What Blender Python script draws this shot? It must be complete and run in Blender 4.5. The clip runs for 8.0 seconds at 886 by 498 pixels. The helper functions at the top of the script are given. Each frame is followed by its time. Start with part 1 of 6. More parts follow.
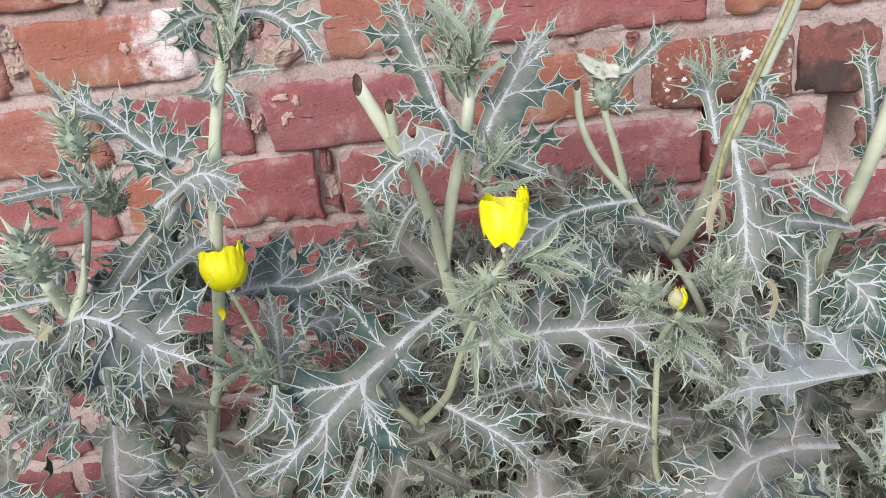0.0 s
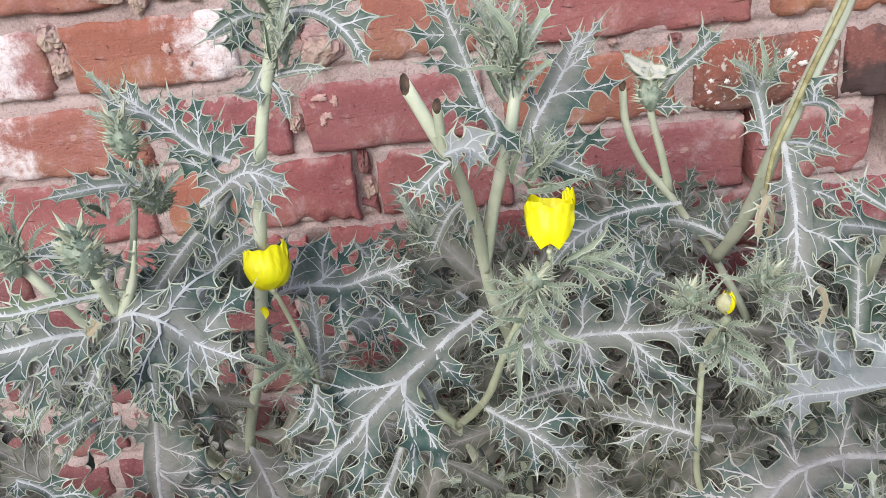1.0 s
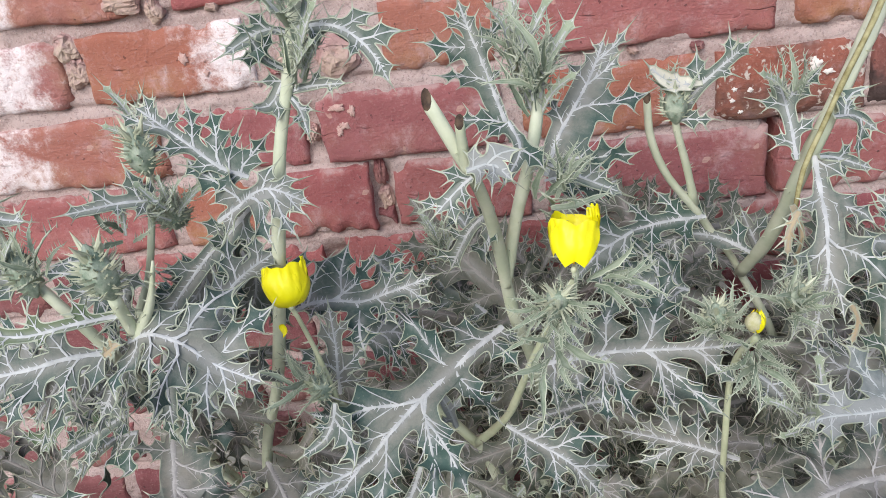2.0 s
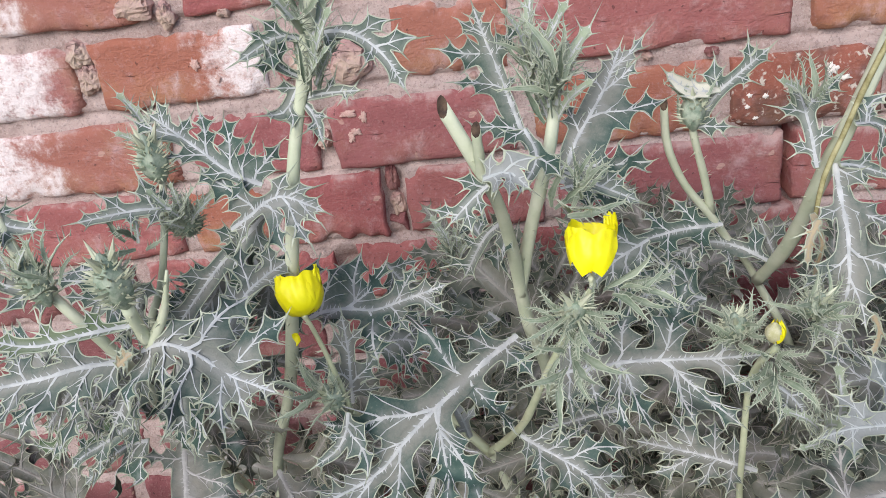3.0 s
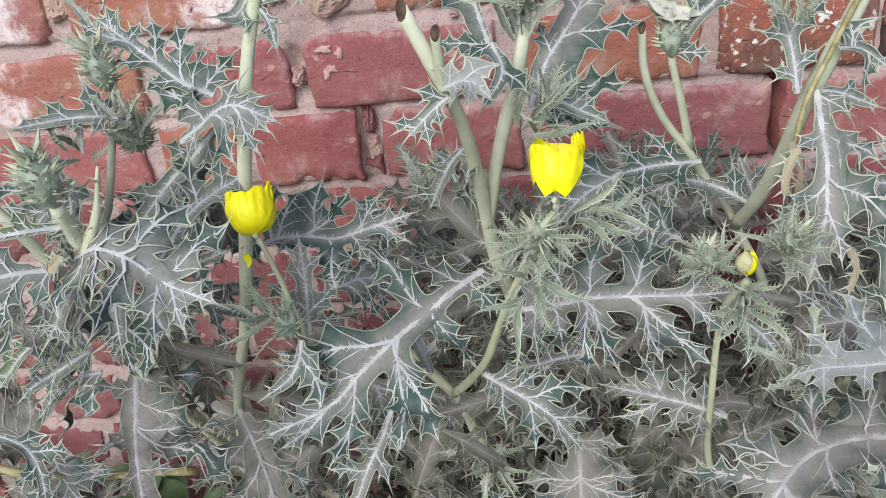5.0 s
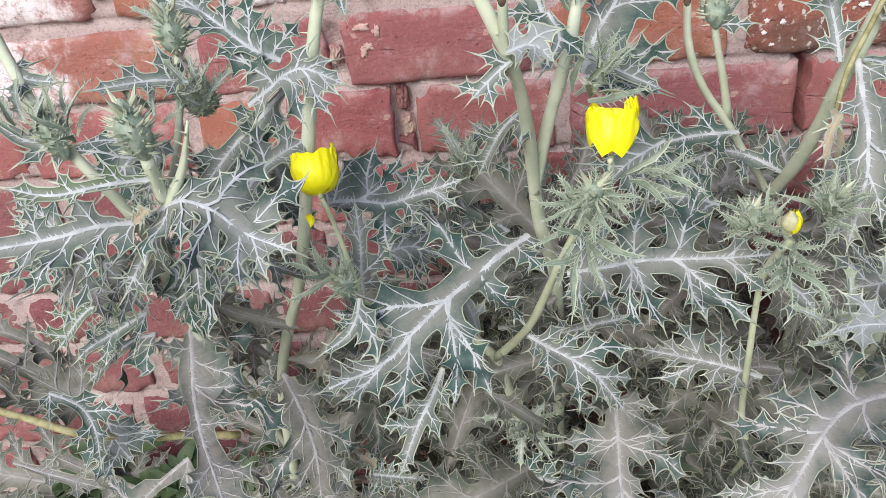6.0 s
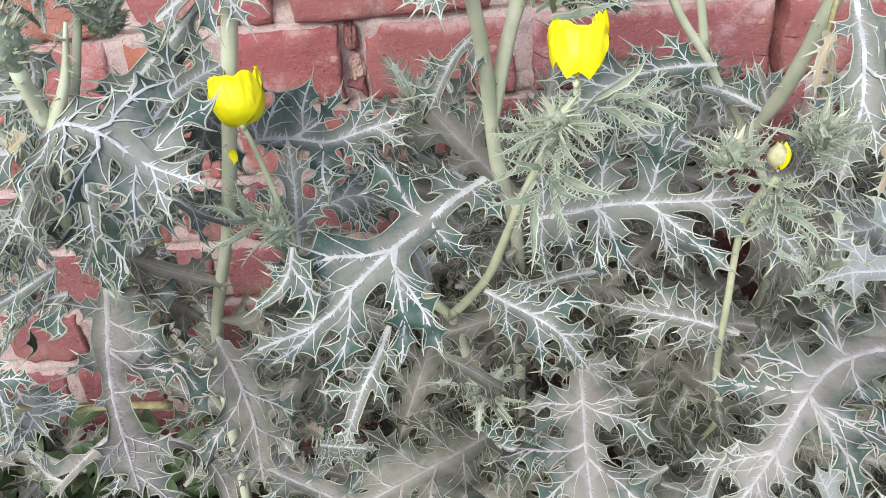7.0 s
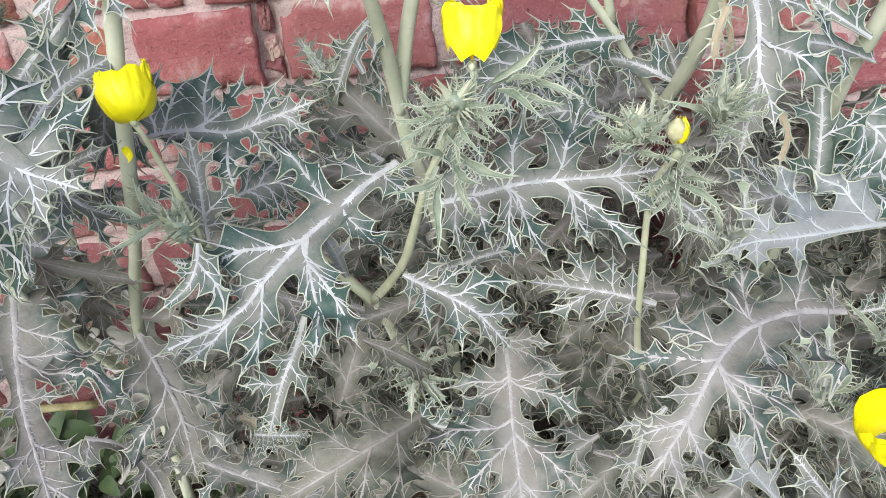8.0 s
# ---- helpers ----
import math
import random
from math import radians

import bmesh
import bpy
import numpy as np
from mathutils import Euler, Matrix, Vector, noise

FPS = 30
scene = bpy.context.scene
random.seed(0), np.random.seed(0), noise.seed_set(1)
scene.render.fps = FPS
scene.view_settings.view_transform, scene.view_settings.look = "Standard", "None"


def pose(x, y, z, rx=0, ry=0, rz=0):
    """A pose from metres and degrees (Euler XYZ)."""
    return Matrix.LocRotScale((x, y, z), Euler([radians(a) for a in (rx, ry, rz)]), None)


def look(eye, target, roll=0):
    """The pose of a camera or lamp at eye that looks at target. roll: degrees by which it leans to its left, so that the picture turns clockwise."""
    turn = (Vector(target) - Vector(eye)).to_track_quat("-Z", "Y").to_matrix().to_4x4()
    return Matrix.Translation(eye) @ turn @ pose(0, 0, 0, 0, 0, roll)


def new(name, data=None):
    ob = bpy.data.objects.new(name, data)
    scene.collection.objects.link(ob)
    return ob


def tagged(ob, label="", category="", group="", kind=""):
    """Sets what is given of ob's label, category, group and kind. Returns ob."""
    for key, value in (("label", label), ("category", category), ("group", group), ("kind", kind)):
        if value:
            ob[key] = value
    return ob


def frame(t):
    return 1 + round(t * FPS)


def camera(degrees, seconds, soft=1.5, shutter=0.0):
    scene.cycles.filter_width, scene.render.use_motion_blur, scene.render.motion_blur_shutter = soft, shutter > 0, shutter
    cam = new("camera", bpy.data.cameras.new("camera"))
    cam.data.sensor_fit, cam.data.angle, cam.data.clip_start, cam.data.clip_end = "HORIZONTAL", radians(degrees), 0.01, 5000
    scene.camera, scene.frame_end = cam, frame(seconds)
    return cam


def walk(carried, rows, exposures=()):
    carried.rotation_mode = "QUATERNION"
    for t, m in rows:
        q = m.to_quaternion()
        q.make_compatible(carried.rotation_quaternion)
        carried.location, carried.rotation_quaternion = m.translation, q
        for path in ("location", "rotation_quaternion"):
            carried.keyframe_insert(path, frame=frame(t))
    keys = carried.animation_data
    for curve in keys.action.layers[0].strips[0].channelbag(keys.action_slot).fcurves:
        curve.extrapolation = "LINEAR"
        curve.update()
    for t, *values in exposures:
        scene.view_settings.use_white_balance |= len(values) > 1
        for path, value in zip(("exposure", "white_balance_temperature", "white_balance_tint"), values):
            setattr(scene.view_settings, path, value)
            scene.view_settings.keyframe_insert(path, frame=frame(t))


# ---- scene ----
cam = camera(59.0, 8.0, soft=0.75)
PATH = [
    (0, (0.035, 0.11, 0.906), (-0.067, 1.876, -0.027), -7.2),
    (0.5, (0.027, 0.108, 0.905), (-0.125, 1.876, -0.018), -7.4),
    (1, (0.023, 0.112, 0.905), (-0.145, 1.88, -0.015), -7.6),
    (1.5, (0.019, 0.119, 0.908), (-0.166, 1.887, -0.008), -7.9),
    (3, (0.012, 0.131, 0.91), (-0.205, 1.904, 0.012), -8.2),
    (3.5, (0.005, 0.126, 0.908), (-0.216, 1.9, 0.013), -8.3),
    (4, (0.014, 0.132, 0.893), (-0.215, 1.899, -0.016), -8.1),
    (4.5, (0.031, 0.14, 0.881), (-0.196, 1.897, -0.047), -7.3),
    (4.7, (0.036, 0.144, 0.873), (-0.184, 1.893, -0.07), -6.9),
    (5.8, (-0.003, 0.104, 0.859), (-0.212, 1.851, -0.093), -6.3),
    (6, (-0.006, 0.104, 0.859), (-0.215, 1.846, -0.101), -6.2),
    (6.5, (-0.005, 0.12, 0.836), (-0.192, 1.856, -0.14), -5.9),
    (7, (-0.001, 0.151, 0.812), (-0.125, 1.86, -0.22), -5.1),
    (7.5, (0.023, 0.16, 0.806), (-0.02, 1.834, -0.287), -5.0),
    (8, (0.027, 0.16, 0.816), (0.01, 1.826, -0.291), -6.0),
]
walk(cam, [(t, look(eye, target, roll)) for t, eye, target, roll in PATH],
     exposures=[(0.0, 0.39), (1.5, 0.37), (3.5, 0.32), (4.5, 0.33), (6.0, 0.47), (7.0, 0.68), (8.0, 0.69)])

# ---- light: a bright hazy sky, the wall in open shade ----
world = bpy.data.worlds.new("sky")
scene.world = world
world.use_nodes = True
nt = world.node_tree
sky = nt.nodes.new("ShaderNodeTexSky")
sky.sky_type, sky.sun_disc = "NISHITA", False
sky.sun_elevation, sky.sun_rotation = radians(38), radians(200)
sky.air_density, sky.dust_density, sky.ozone_density = 1.0, 2.0, 1.0
nt.links.new(sky.outputs[0], nt.nodes["Background"].inputs[0])
nt.nodes["Background"].inputs[1].default_value = 0.13
lamp = bpy.data.lights.new("sun", "SUN")
lamp.energy, lamp.angle, lamp.color = 2.0, radians(45), (1.0, 0.965, 0.95)
sun = new("sun", lamp)
sun.matrix_world = look((-1.0, -2.6, 2.9), (0, 0.8, 0.4))

# ---- materials ----
class Mat:
    """A node material with a short way to wire it."""

    def __init__(self, name, rough=0.7):
        self.m = bpy.data.materials.new(name)
        self.m.use_nodes = True
        self.nodes, self.links = self.m.node_tree.nodes, self.m.node_tree.links
        self.b = self.nodes["Principled BSDF"]
        self.b.inputs["Roughness"].default_value = rough
        self.coord = self.nodes.new("ShaderNodeTexCoord").outputs["Object"]

    def put(self, socket, value):
        if isinstance(value, bpy.types.NodeSocket):
            self.links.new(value, socket)
        elif isinstance(value, tuple) and len(value) == 3:
            socket.default_value = (*value, 1.0)
        else:
            socket.default_value = value

    def noise(self, scale, detail=4.0, rough=0.6, coord=None):
        n = self.nodes.new("ShaderNodeTexNoise")
        n.inputs["Scale"].default_value, n.inputs["Detail"].default_value, n.inputs["Roughness"].default_value = scale, detail, rough
        self.links.new(coord or self.coord, n.inputs["Vector"])
        return n.outputs["Fac"]

    def ramp(self, value, low, high):
        n = self.nodes.new("ShaderNodeMapRange")
        n.interpolation_type = "SMOOTHSTEP"
        self.put(n.inputs["Value"], value)
        n.inputs["From Min"].default_value, n.inputs["From Max"].default_value = low, high
        return n.outputs["Result"]

    def math(self, op, a, b=0.0):
        n = self.nodes.new("ShaderNodeMath")
        n.operation = op
        self.put(n.inputs[0], a)
        self.put(n.inputs[1], b)
        return n.outputs[0]

    def mix(self, fac, a, b):
        n = self.nodes.new("ShaderNodeMix")
        n.data_type = "RGBA"
        self.put(n.inputs[0], fac)
        self.put(n.inputs[6], a)
        self.put(n.inputs[7], b)
        return n.outputs[2]

    def attribute(self, name):
        n = self.nodes.new("ShaderNodeAttribute")
        n.attribute_name = name
        return n.outputs["Fac"]

    def chance(self):
        return self.nodes.new("ShaderNodeObjectInfo").outputs["Random"]

    def colour(self, value):
        self.put(self.b.inputs["Base Color"], value)

    def bump(self, height, distance, strength=0.6):
        n = self.nodes.new("ShaderNodeBump")
        n.inputs["Distance"].default_value, n.inputs["Strength"].default_value = distance, strength
        self.links.new(height, n.inputs["Height"])
        self.links.new(n.outputs[0], self.b.inputs["Normal"])


def blade_material(name, edge, dust, amount):
    """Glaucous leaf: dark blue-green towards the margin, dusty grey along the veins."""
    k = Mat(name, 0.62)
    k.b.inputs["Specular IOR Level"].default_value = 0.35
    vein, rim = k.attribute("vein"), k.attribute("rim")
    cloud = k.noise(60, 8, 0.72)
    fine = k.noise(420, 3, 0.7)
    f = k.math("ADD", k.math("MULTIPLY", vein, 0.10), k.math("MULTIPLY", cloud, 1.25))
    f = k.math("SUBTRACT", f, k.math("ADD", k.math("MULTIPLY", rim, 0.16), 0.15))
    f = k.math("ADD", f, k.math("MULTIPLY", k.math("SUBTRACT", k.attribute("core"), 0.45), 0.42))
    f = k.math("ADD", f, k.math("MULTIPLY", k.math("SUBTRACT", k.chance(), 0.5), 0.22))
    f = k.ramp(f, 0.22 - amount, 0.92 - amount)
    base = k.mix(f, edge, dust)
    base = k.mix(k.math("MULTIPLY", k.ramp(fine, 0.54, 0.75), 0.18), base, tuple(min(1, c * 1.5 + 0.04) for c in dust))
    base = k.mix(k.math("MULTIPLY", k.ramp(vein, 0.25, 0.95), 0.30), base, (0.38, 0.40, 0.41))
    k.colour(base)
    k.bump(k.math("ADD", cloud, k.math("MULTIPLY", fine, 0.3)), 0.0018, 0.5)
    return k.m


BLADES = {
    "dusty": blade_material("leaf_dusty", (0.044, 0.087, 0.076), (0.200, 0.208, 0.187), 0.08),
    "fresh": blade_material("leaf_fresh", (0.042, 0.084, 0.067), (0.185, 0.208, 0.182), -0.03),
    "young": blade_material("leaf_young", (0.12, 0.19, 0.115), (0.31, 0.375, 0.27), 0.22),
    "bract": blade_material("leaf_bract", (0.085, 0.140, 0.090), (0.29, 0.345, 0.26), 0.16),
    "green": blade_material("leaf_green", (0.050, 0.100, 0.047), (0.13, 0.17, 0.10), 0.10),
    "pale": blade_material("leaf_pale", (0.125, 0.16, 0.165), (0.265, 0.285, 0.285), 0.25),
    "beige": blade_material("leaf_dust_covered", (0.050, 0.088, 0.078), (0.226, 0.220, 0.196), 0.13),
    "paper": blade_material("leaf_papery", (0.45, 0.46, 0.37), (0.66, 0.65, 0.56), 0.2),
    "straw": blade_material("leaf_dry", (0.22, 0.17, 0.09), (0.40, 0.34, 0.24), 0.15),
    # dusty tan blade of the undergrowth, with shade mixed into its colour
    "shade": blade_material("leaf_low_shaded", (0.056, 0.076, 0.056), (0.192, 0.190, 0.158), 0.14),
}


def plain(name, a, b, scale, rough=0.6, bump=0.0, spread=0.0):
    k = Mat(name, rough)
    n = k.noise(scale, 5)
    f = k.ramp(n, 0.32, 0.68)
    if spread:
        f = k.math("ADD", k.math("MULTIPLY", f, 1 - spread), k.math("MULTIPLY", k.chance(), spread))
    k.colour(k.mix(f, a, b))
    if bump:
        k.bump(k.noise(scale * 3, 4), bump)
    return k.m


VEIN = plain("vein_white", (0.37, 0.395, 0.41), (0.53, 0.555, 0.57), 90, 0.65, 0.001)
# "shade" veins and hem: dimmer copies, the undergrowth's shade in their colour
VEINS = {"beige": plain("vein_dusty", (0.33, 0.325, 0.325), (0.47, 0.465, 0.46), 90, 0.65, 0.001), "pale": plain("vein_faint", (0.36, 0.40, 0.42), (0.44, 0.47, 0.48), 60), "shade": plain("vein_low_shaded", (0.24, 0.23, 0.21), (0.34, 0.33, 0.305), 60), "straw": plain("vein_dry", (0.35, 0.28, 0.18), (0.45, 0.38, 0.26), 60)}
MARGIN_SHADED = plain("leaf_margin_shaded", (0.17, 0.18, 0.13), (0.29, 0.295, 0.22), 50, 0.55)
MARGINS = {"shade": MARGIN_SHADED, "beige": plain("leaf_margin_dusty", (0.25, 0.275, 0.215), (0.39, 0.41, 0.335), 50, 0.6)}
MARGIN = plain("leaf_margin", (0.29, 0.335, 0.265), (0.44, 0.485, 0.39), 50, 0.55)
SPINE = plain("spine", (0.42, 0.46, 0.34), (0.58, 0.61, 0.48), 50, 0.5)
STEM = plain("stem_green", (0.46, 0.52, 0.38), (0.58, 0.62, 0.49), 40, 0.6, 0.001)
STEM_GREEN = plain("stem_fresh", (0.42, 0.47, 0.31), (0.54, 0.58, 0.41), 40, 0.55, 0.001)
DRY = plain("dry_tip", (0.035, 0.022, 0.016), (0.13, 0.085, 0.055), 160, 0.8)
POD = plain("pod_green", (0.17, 0.24, 0.18), (0.38, 0.44, 0.36), 150, 0.6, 0.001)
BUD_CAP = plain("bud_cap", (0.40, 0.40, 0.20), (0.54, 0.53, 0.36), 300, 0.6, 0.001)
WEED_GREEN = plain("weed_green", (0.030, 0.060, 0.022), (0.070, 0.115, 0.045), 60, 0.6, 0.001, 0.4)
STRAW = plain("dry_leaf", (0.22, 0.20, 0.08), (0.42, 0.40, 0.22), 120, 0.75)


def petal_material():
    k = Mat("petal_yellow", 0.45)
    n = k.noise(45, 4)
    k.colour(k.mix(k.ramp(n, 0.3, 0.7), (0.82, 0.75, 0.003), (0.90, 0.86, 0.005)))
    k.b.inputs["Subsurface Weight"].default_value = 0.25
    k.b.inputs["Subsurface Radius"].default_value = (0.004, 0.004, 0.001)
    k.bump(k.noise(160, 3), 0.0008, 0.4)
    return k.m


PETAL = petal_material()
POLLEN = plain("stamen_orange", (0.75, 0.42, 0.01), (0.85, 0.55, 0.02), 200, 0.7)


def brick_material(name, a, b, white=0.0, side=0.0, speck=0.0, burnt=0.0, pale=1.0):
    """Hand-made brick: mottled clay, pits, pale lime stains with a shape of their own."""
    k = Mat(name, 0.85)
    big, mid, fine = k.noise(9, 4, 0.6), k.noise(45, 6, 0.7), k.noise(260, 4, 0.7)
    base = k.mix(k.ramp(big, 0.30, 0.70), a, b)
    base = k.mix(k.math("MULTIPLY", k.ramp(k.noise(13, 3), 0.48, 0.66), 0.45), base, (a[0] * 1.15, a[1] * 1.9, a[2] * 1.15))
    base = k.mix(k.math("MULTIPLY", k.ramp(mid, 0.55, 0.78), 0.35), base, tuple(c * 0.45 for c in a))
    base = k.mix(k.math("MULTIPLY", k.ramp(fine, 0.50, 0.75), 0.40), base, (0.50, 0.33, 0.32))
    tone = k.math("MULTIPLY", k.chance(), 0.32 * pale)
    base = k.mix(tone, base, (0.40, 0.19, 0.17))
    squash = k.nodes.new("ShaderNodeMapping")
    squash.inputs["Scale"].default_value = (0.5, 1.0, 1.3)
    k.links.new(k.coord, squash.inputs[0])
    strata = k.noise(90, 6, 0.75, squash.outputs[0])
    base = k.mix(k.math("MULTIPLY", k.ramp(strata, 0.58, 0.70), 0.38), base, tuple(c * 0.35 for c in a))
    base = k.mix(k.math("MULTIPLY", k.ramp(k.noise(70, 5, 0.8, squash.outputs[0]), 0.62, 0.72), 0.45), base, (0.58, 0.42, 0.40))
    split = k.math("ABSOLUTE", k.math("SUBTRACT", k.noise(8, 4, 0.5, squash.outputs[0]), 0.5))
    crack = k.math("MULTIPLY", k.math("SUBTRACT", 1.0, k.ramp(split, 0.0, 0.006)), k.ramp(k.noise(11, 2), 0.47, 0.60))
    base = k.mix(k.math("MULTIPLY", crack, 0.4), base, tuple(c * 0.3 for c in a))
    dust = k.ramp(k.noise(22, 6, 0.75), 0.50, 0.72)
    base = k.mix(k.math("MULTIPLY", dust, 0.66 * pale), base, (0.58, 0.39, 0.40))
    base = k.mix(k.math("MULTIPLY", k.ramp(k.noise(30, 3, 0.5), 0.70, 0.72), 0.8), base, (0.56, 0.36, 0.31))
    base = k.mix(k.math("MULTIPLY", k.ramp(k.noise(130, 2, 0.5), 0.68, 0.74), 0.7), base, tuple(c * 0.25 for c in a))
    axes = k.nodes.new("ShaderNodeSeparateXYZ")
    k.links.new(k.coord, axes.inputs[0])
    smear = k.math("ADD", k.math("MULTIPLY", axes.outputs[2], 13.0), k.math("MULTIPLY", k.noise(17, 6, 0.72), 1.1))
    smear = k.math("ADD", smear, k.math("MULTIPLY", k.chance(), 0.16))
    base = k.mix(k.math("MULTIPLY", k.ramp(smear, 1.06, 1.22), 0.65 * pale), base, (0.53, 0.395, 0.38))
    if burnt:
        base = k.mix(k.math("MULTIPLY", k.ramp(k.noise(14, 4), 0.42, 0.58), burnt), base, (0.055, 0.040, 0.040))
    if speck:
        base = k.mix(k.ramp(k.noise(120, 3, 0.5), 0.62 - 0.04 * speck, 0.68), base, (0.62, 0.55, 0.50))
    if white:
        sep = k.nodes.new("ShaderNodeSeparateXYZ")
        k.links.new(k.coord, sep.inputs[0])
        f = k.math("ADD", k.math("MULTIPLY", sep.outputs[0], side), k.math("MULTIPLY", k.noise(26, 7, 0.75), 1.5))
        wash = k.math("MULTIPLY", k.ramp(f, 1.10 - white, 1.48 - white), k.ramp(k.noise(95, 6, 0.8), 0.28, 0.52))
        base = k.mix(wash, base, (0.86, 0.78, 0.80))
    k.colour(base)
    k.bump(k.math("ADD", k.math("ADD", mid, k.math("MULTIPLY", strata, 0.8)), k.math("SUBTRACT", k.math("MULTIPLY", fine, 0.6), k.math("MULTIPLY", crack, 0.9))), 0.0030, 1.0)
    return k.m


BRICKS = {
    "red": brick_material("brick_red", (0.300, 0.080, 0.085), (0.390, 0.128, 0.132)),
    "maroon": brick_material("brick_maroon", (0.265, 0.070, 0.084), (0.350, 0.112, 0.127)),
    "stone": brick_material("rubble_stone", (0.42, 0.265, 0.255), (0.54, 0.385, 0.375)),
    # thinly dusted clay, darkened so the plants' shade is in its colour
    "dusty": brick_material("brick_dusty_shaded", (0.200, 0.062, 0.070), (0.260, 0.098, 0.106), pale=0.4),
    "orange": brick_material("brick_orange", (0.358, 0.122, 0.079), (0.406, 0.174, 0.121)),
    "lime_r": brick_material("brick_limed", (0.36, 0.122, 0.075), (0.40, 0.160, 0.110), 0.28, 5.5),
    "lime_l": brick_material("brick_limed_end", (0.36, 0.125, 0.095), (0.41, 0.180, 0.140), 0.40, -5.0),
    "white": brick_material("brick_whitewashed", (0.326, 0.125, 0.118), (0.391, 0.158, 0.145), 0.96, -6.0),
    "speck": brick_material("brick_speckled", (0.304, 0.096, 0.065), (0.369, 0.136, 0.092), 0.0, 0.0, 1.0, 0.6),
    "burnt": brick_material("brick_burnt", (0.217, 0.079, 0.065), (0.282, 0.114, 0.092), 0.0, 0.0, 0.0, 0.9),
}


def mortar_material():
    k = Mat("mortar", 0.92)
    big, mid, fine = k.noise(7, 4), k.noise(60, 6, 0.7), k.noise(420, 4, 0.7)
    base = k.mix(k.ramp(big, 0.3, 0.7), (0.43, 0.318, 0.300), (0.57, 0.450, 0.432))
    base = k.mix(k.math("MULTIPLY", k.ramp(fine, 0.50, 0.62), 0.45), base, (0.62, 0.55, 0.54))
    base = k.mix(k.math("MULTIPLY", k.ramp(k.noise(330, 3, 0.6), 0.54, 0.64), 0.45), base, (0.20, 0.145, 0.14))
    base = k.mix(k.math("MULTIPLY", k.ramp(mid, 0.52, 0.70), 0.55), base, (0.25, 0.165, 0.150))
    k.colour(base)
    k.bump(k.math("ADD", mid, k.math("MULTIPLY", fine, 0.8)), 0.0032, 1.0)
    return k.m


MORTAR = mortar_material()


def soil_material():
    k = Mat("soil", 0.95)
    mid, fine = k.noise(12, 6, 0.7), k.noise(160, 5, 0.7)
    base = k.mix(k.ramp(mid, 0.35, 0.65), (0.065, 0.050, 0.040), (0.15, 0.120, 0.095))
    base = k.mix(k.math("MULTIPLY", k.ramp(fine, 0.5, 0.75), 0.5), base, (0.27, 0.22, 0.18))
    k.colour(base)
    k.bump(k.math("ADD", mid, fine), 0.012, 0.8)
    return k.m


SOIL = soil_material()
LIME = plain("old_lime", (0.46, 0.28, 0.25), (0.64, 0.45, 0.41), 260, 0.95, 0.001)
CHALK = plain("chalk", (0.74, 0.68, 0.64), (0.84, 0.80, 0.76), 150, 0.9, 0.001)


# ---- shapes of leaves, stems and flowers ----
def unit(a):
    a = np.asarray(a, float)
    return a / np.maximum(np.linalg.norm(a, axis=-1, keepdims=True), 1e-9)


def spline(points, k):
    """k + 1 places, evenly spaced along a smooth curve through the points."""
    p = np.asarray(points, float)
    if len(p) == 2:
        p = np.array([p[0], (p[0] + p[1]) / 2, p[1]])
    q = np.vstack([2 * p[0] - p[1], p, 2 * p[-1] - p[-2]])
    out = []
    for i in range(1, len(q) - 2):
        t = np.linspace(0, 1, 16, endpoint=False)[:, None]
        a, b, c, d = q[i - 1:i + 3]
        out.append(0.5 * (2 * b + (c - a) * t + (2 * a - 5 * b + 4 * c - d) * t ** 2 + (3 * b - a - 3 * c + d) * t ** 3))
    out = np.vstack(out + [p[-1:]])
    s = np.r_[0, np.cumsum(np.linalg.norm(np.diff(out, axis=0), axis=1))]
    return np.stack([np.interp(np.linspace(0, s[-1], k + 1), s, out[:, j]) for j in range(3)], 1), s[-1]


class Sheet:
    """A bent surface along a midrib: u runs along it in metres, v to its side."""

    def __init__(self, points, normal, fold=0.12, wave=0.004, curl=0.0, phase=0.0):
        self.c, self.length = spline(points, 40)
        self.t = unit(np.gradient(self.c, axis=0))
        n = np.asarray(normal, float)[None, :]
        self.n = unit(n - self.t * np.sum(n * self.t, 1, keepdims=True))
        self.s = np.cross(self.t, self.n)
        self.fold, self.wave, self.curl, self.phase = fold, wave, curl, phase

    def at(self, u, v, lift=0.0):
        u, v = np.asarray(u, float), np.asarray(v, float)
        f = np.clip(u / self.length, 0, 1) * 40
        i = np.minimum(f.astype(int), 39)
        w = (f - i)[:, None]
        c, t, n, s = ((1 - w) * a[i] + w * a[i + 1] for a in (self.c, self.t, self.n, self.s))
        over = (u - np.clip(u, 0, self.length))[:, None]
        a = np.abs(v)
        side = np.sign(v)
        k = np.minimum(a / 0.03, 1.6)
        h = self.fold * a - self.curl * a * a / 0.05
        h = h + self.wave * k ** 1.3 * (np.sin(u * 95 + self.phase + side * 1.1) + 0.55 * np.sin(u * 190 - v * 130 + 2.3 * self.phase) + 0.35 * np.sin(v * 260 + u * 60 + self.phase))
        return c + t * over + s * v[:, None] + n * (h + lift)[:, None]


def bezier(a, b, c, d, k):
    t = np.linspace(0, 1, k, endpoint=False)[:, None]
    a, b, c, d = (np.asarray(x, float) for x in (a, b, c, d))
    return (1 - t) ** 3 * a + 3 * (1 - t) ** 2 * t * b + 3 * (1 - t) * t ** 2 * c + t ** 3 * d


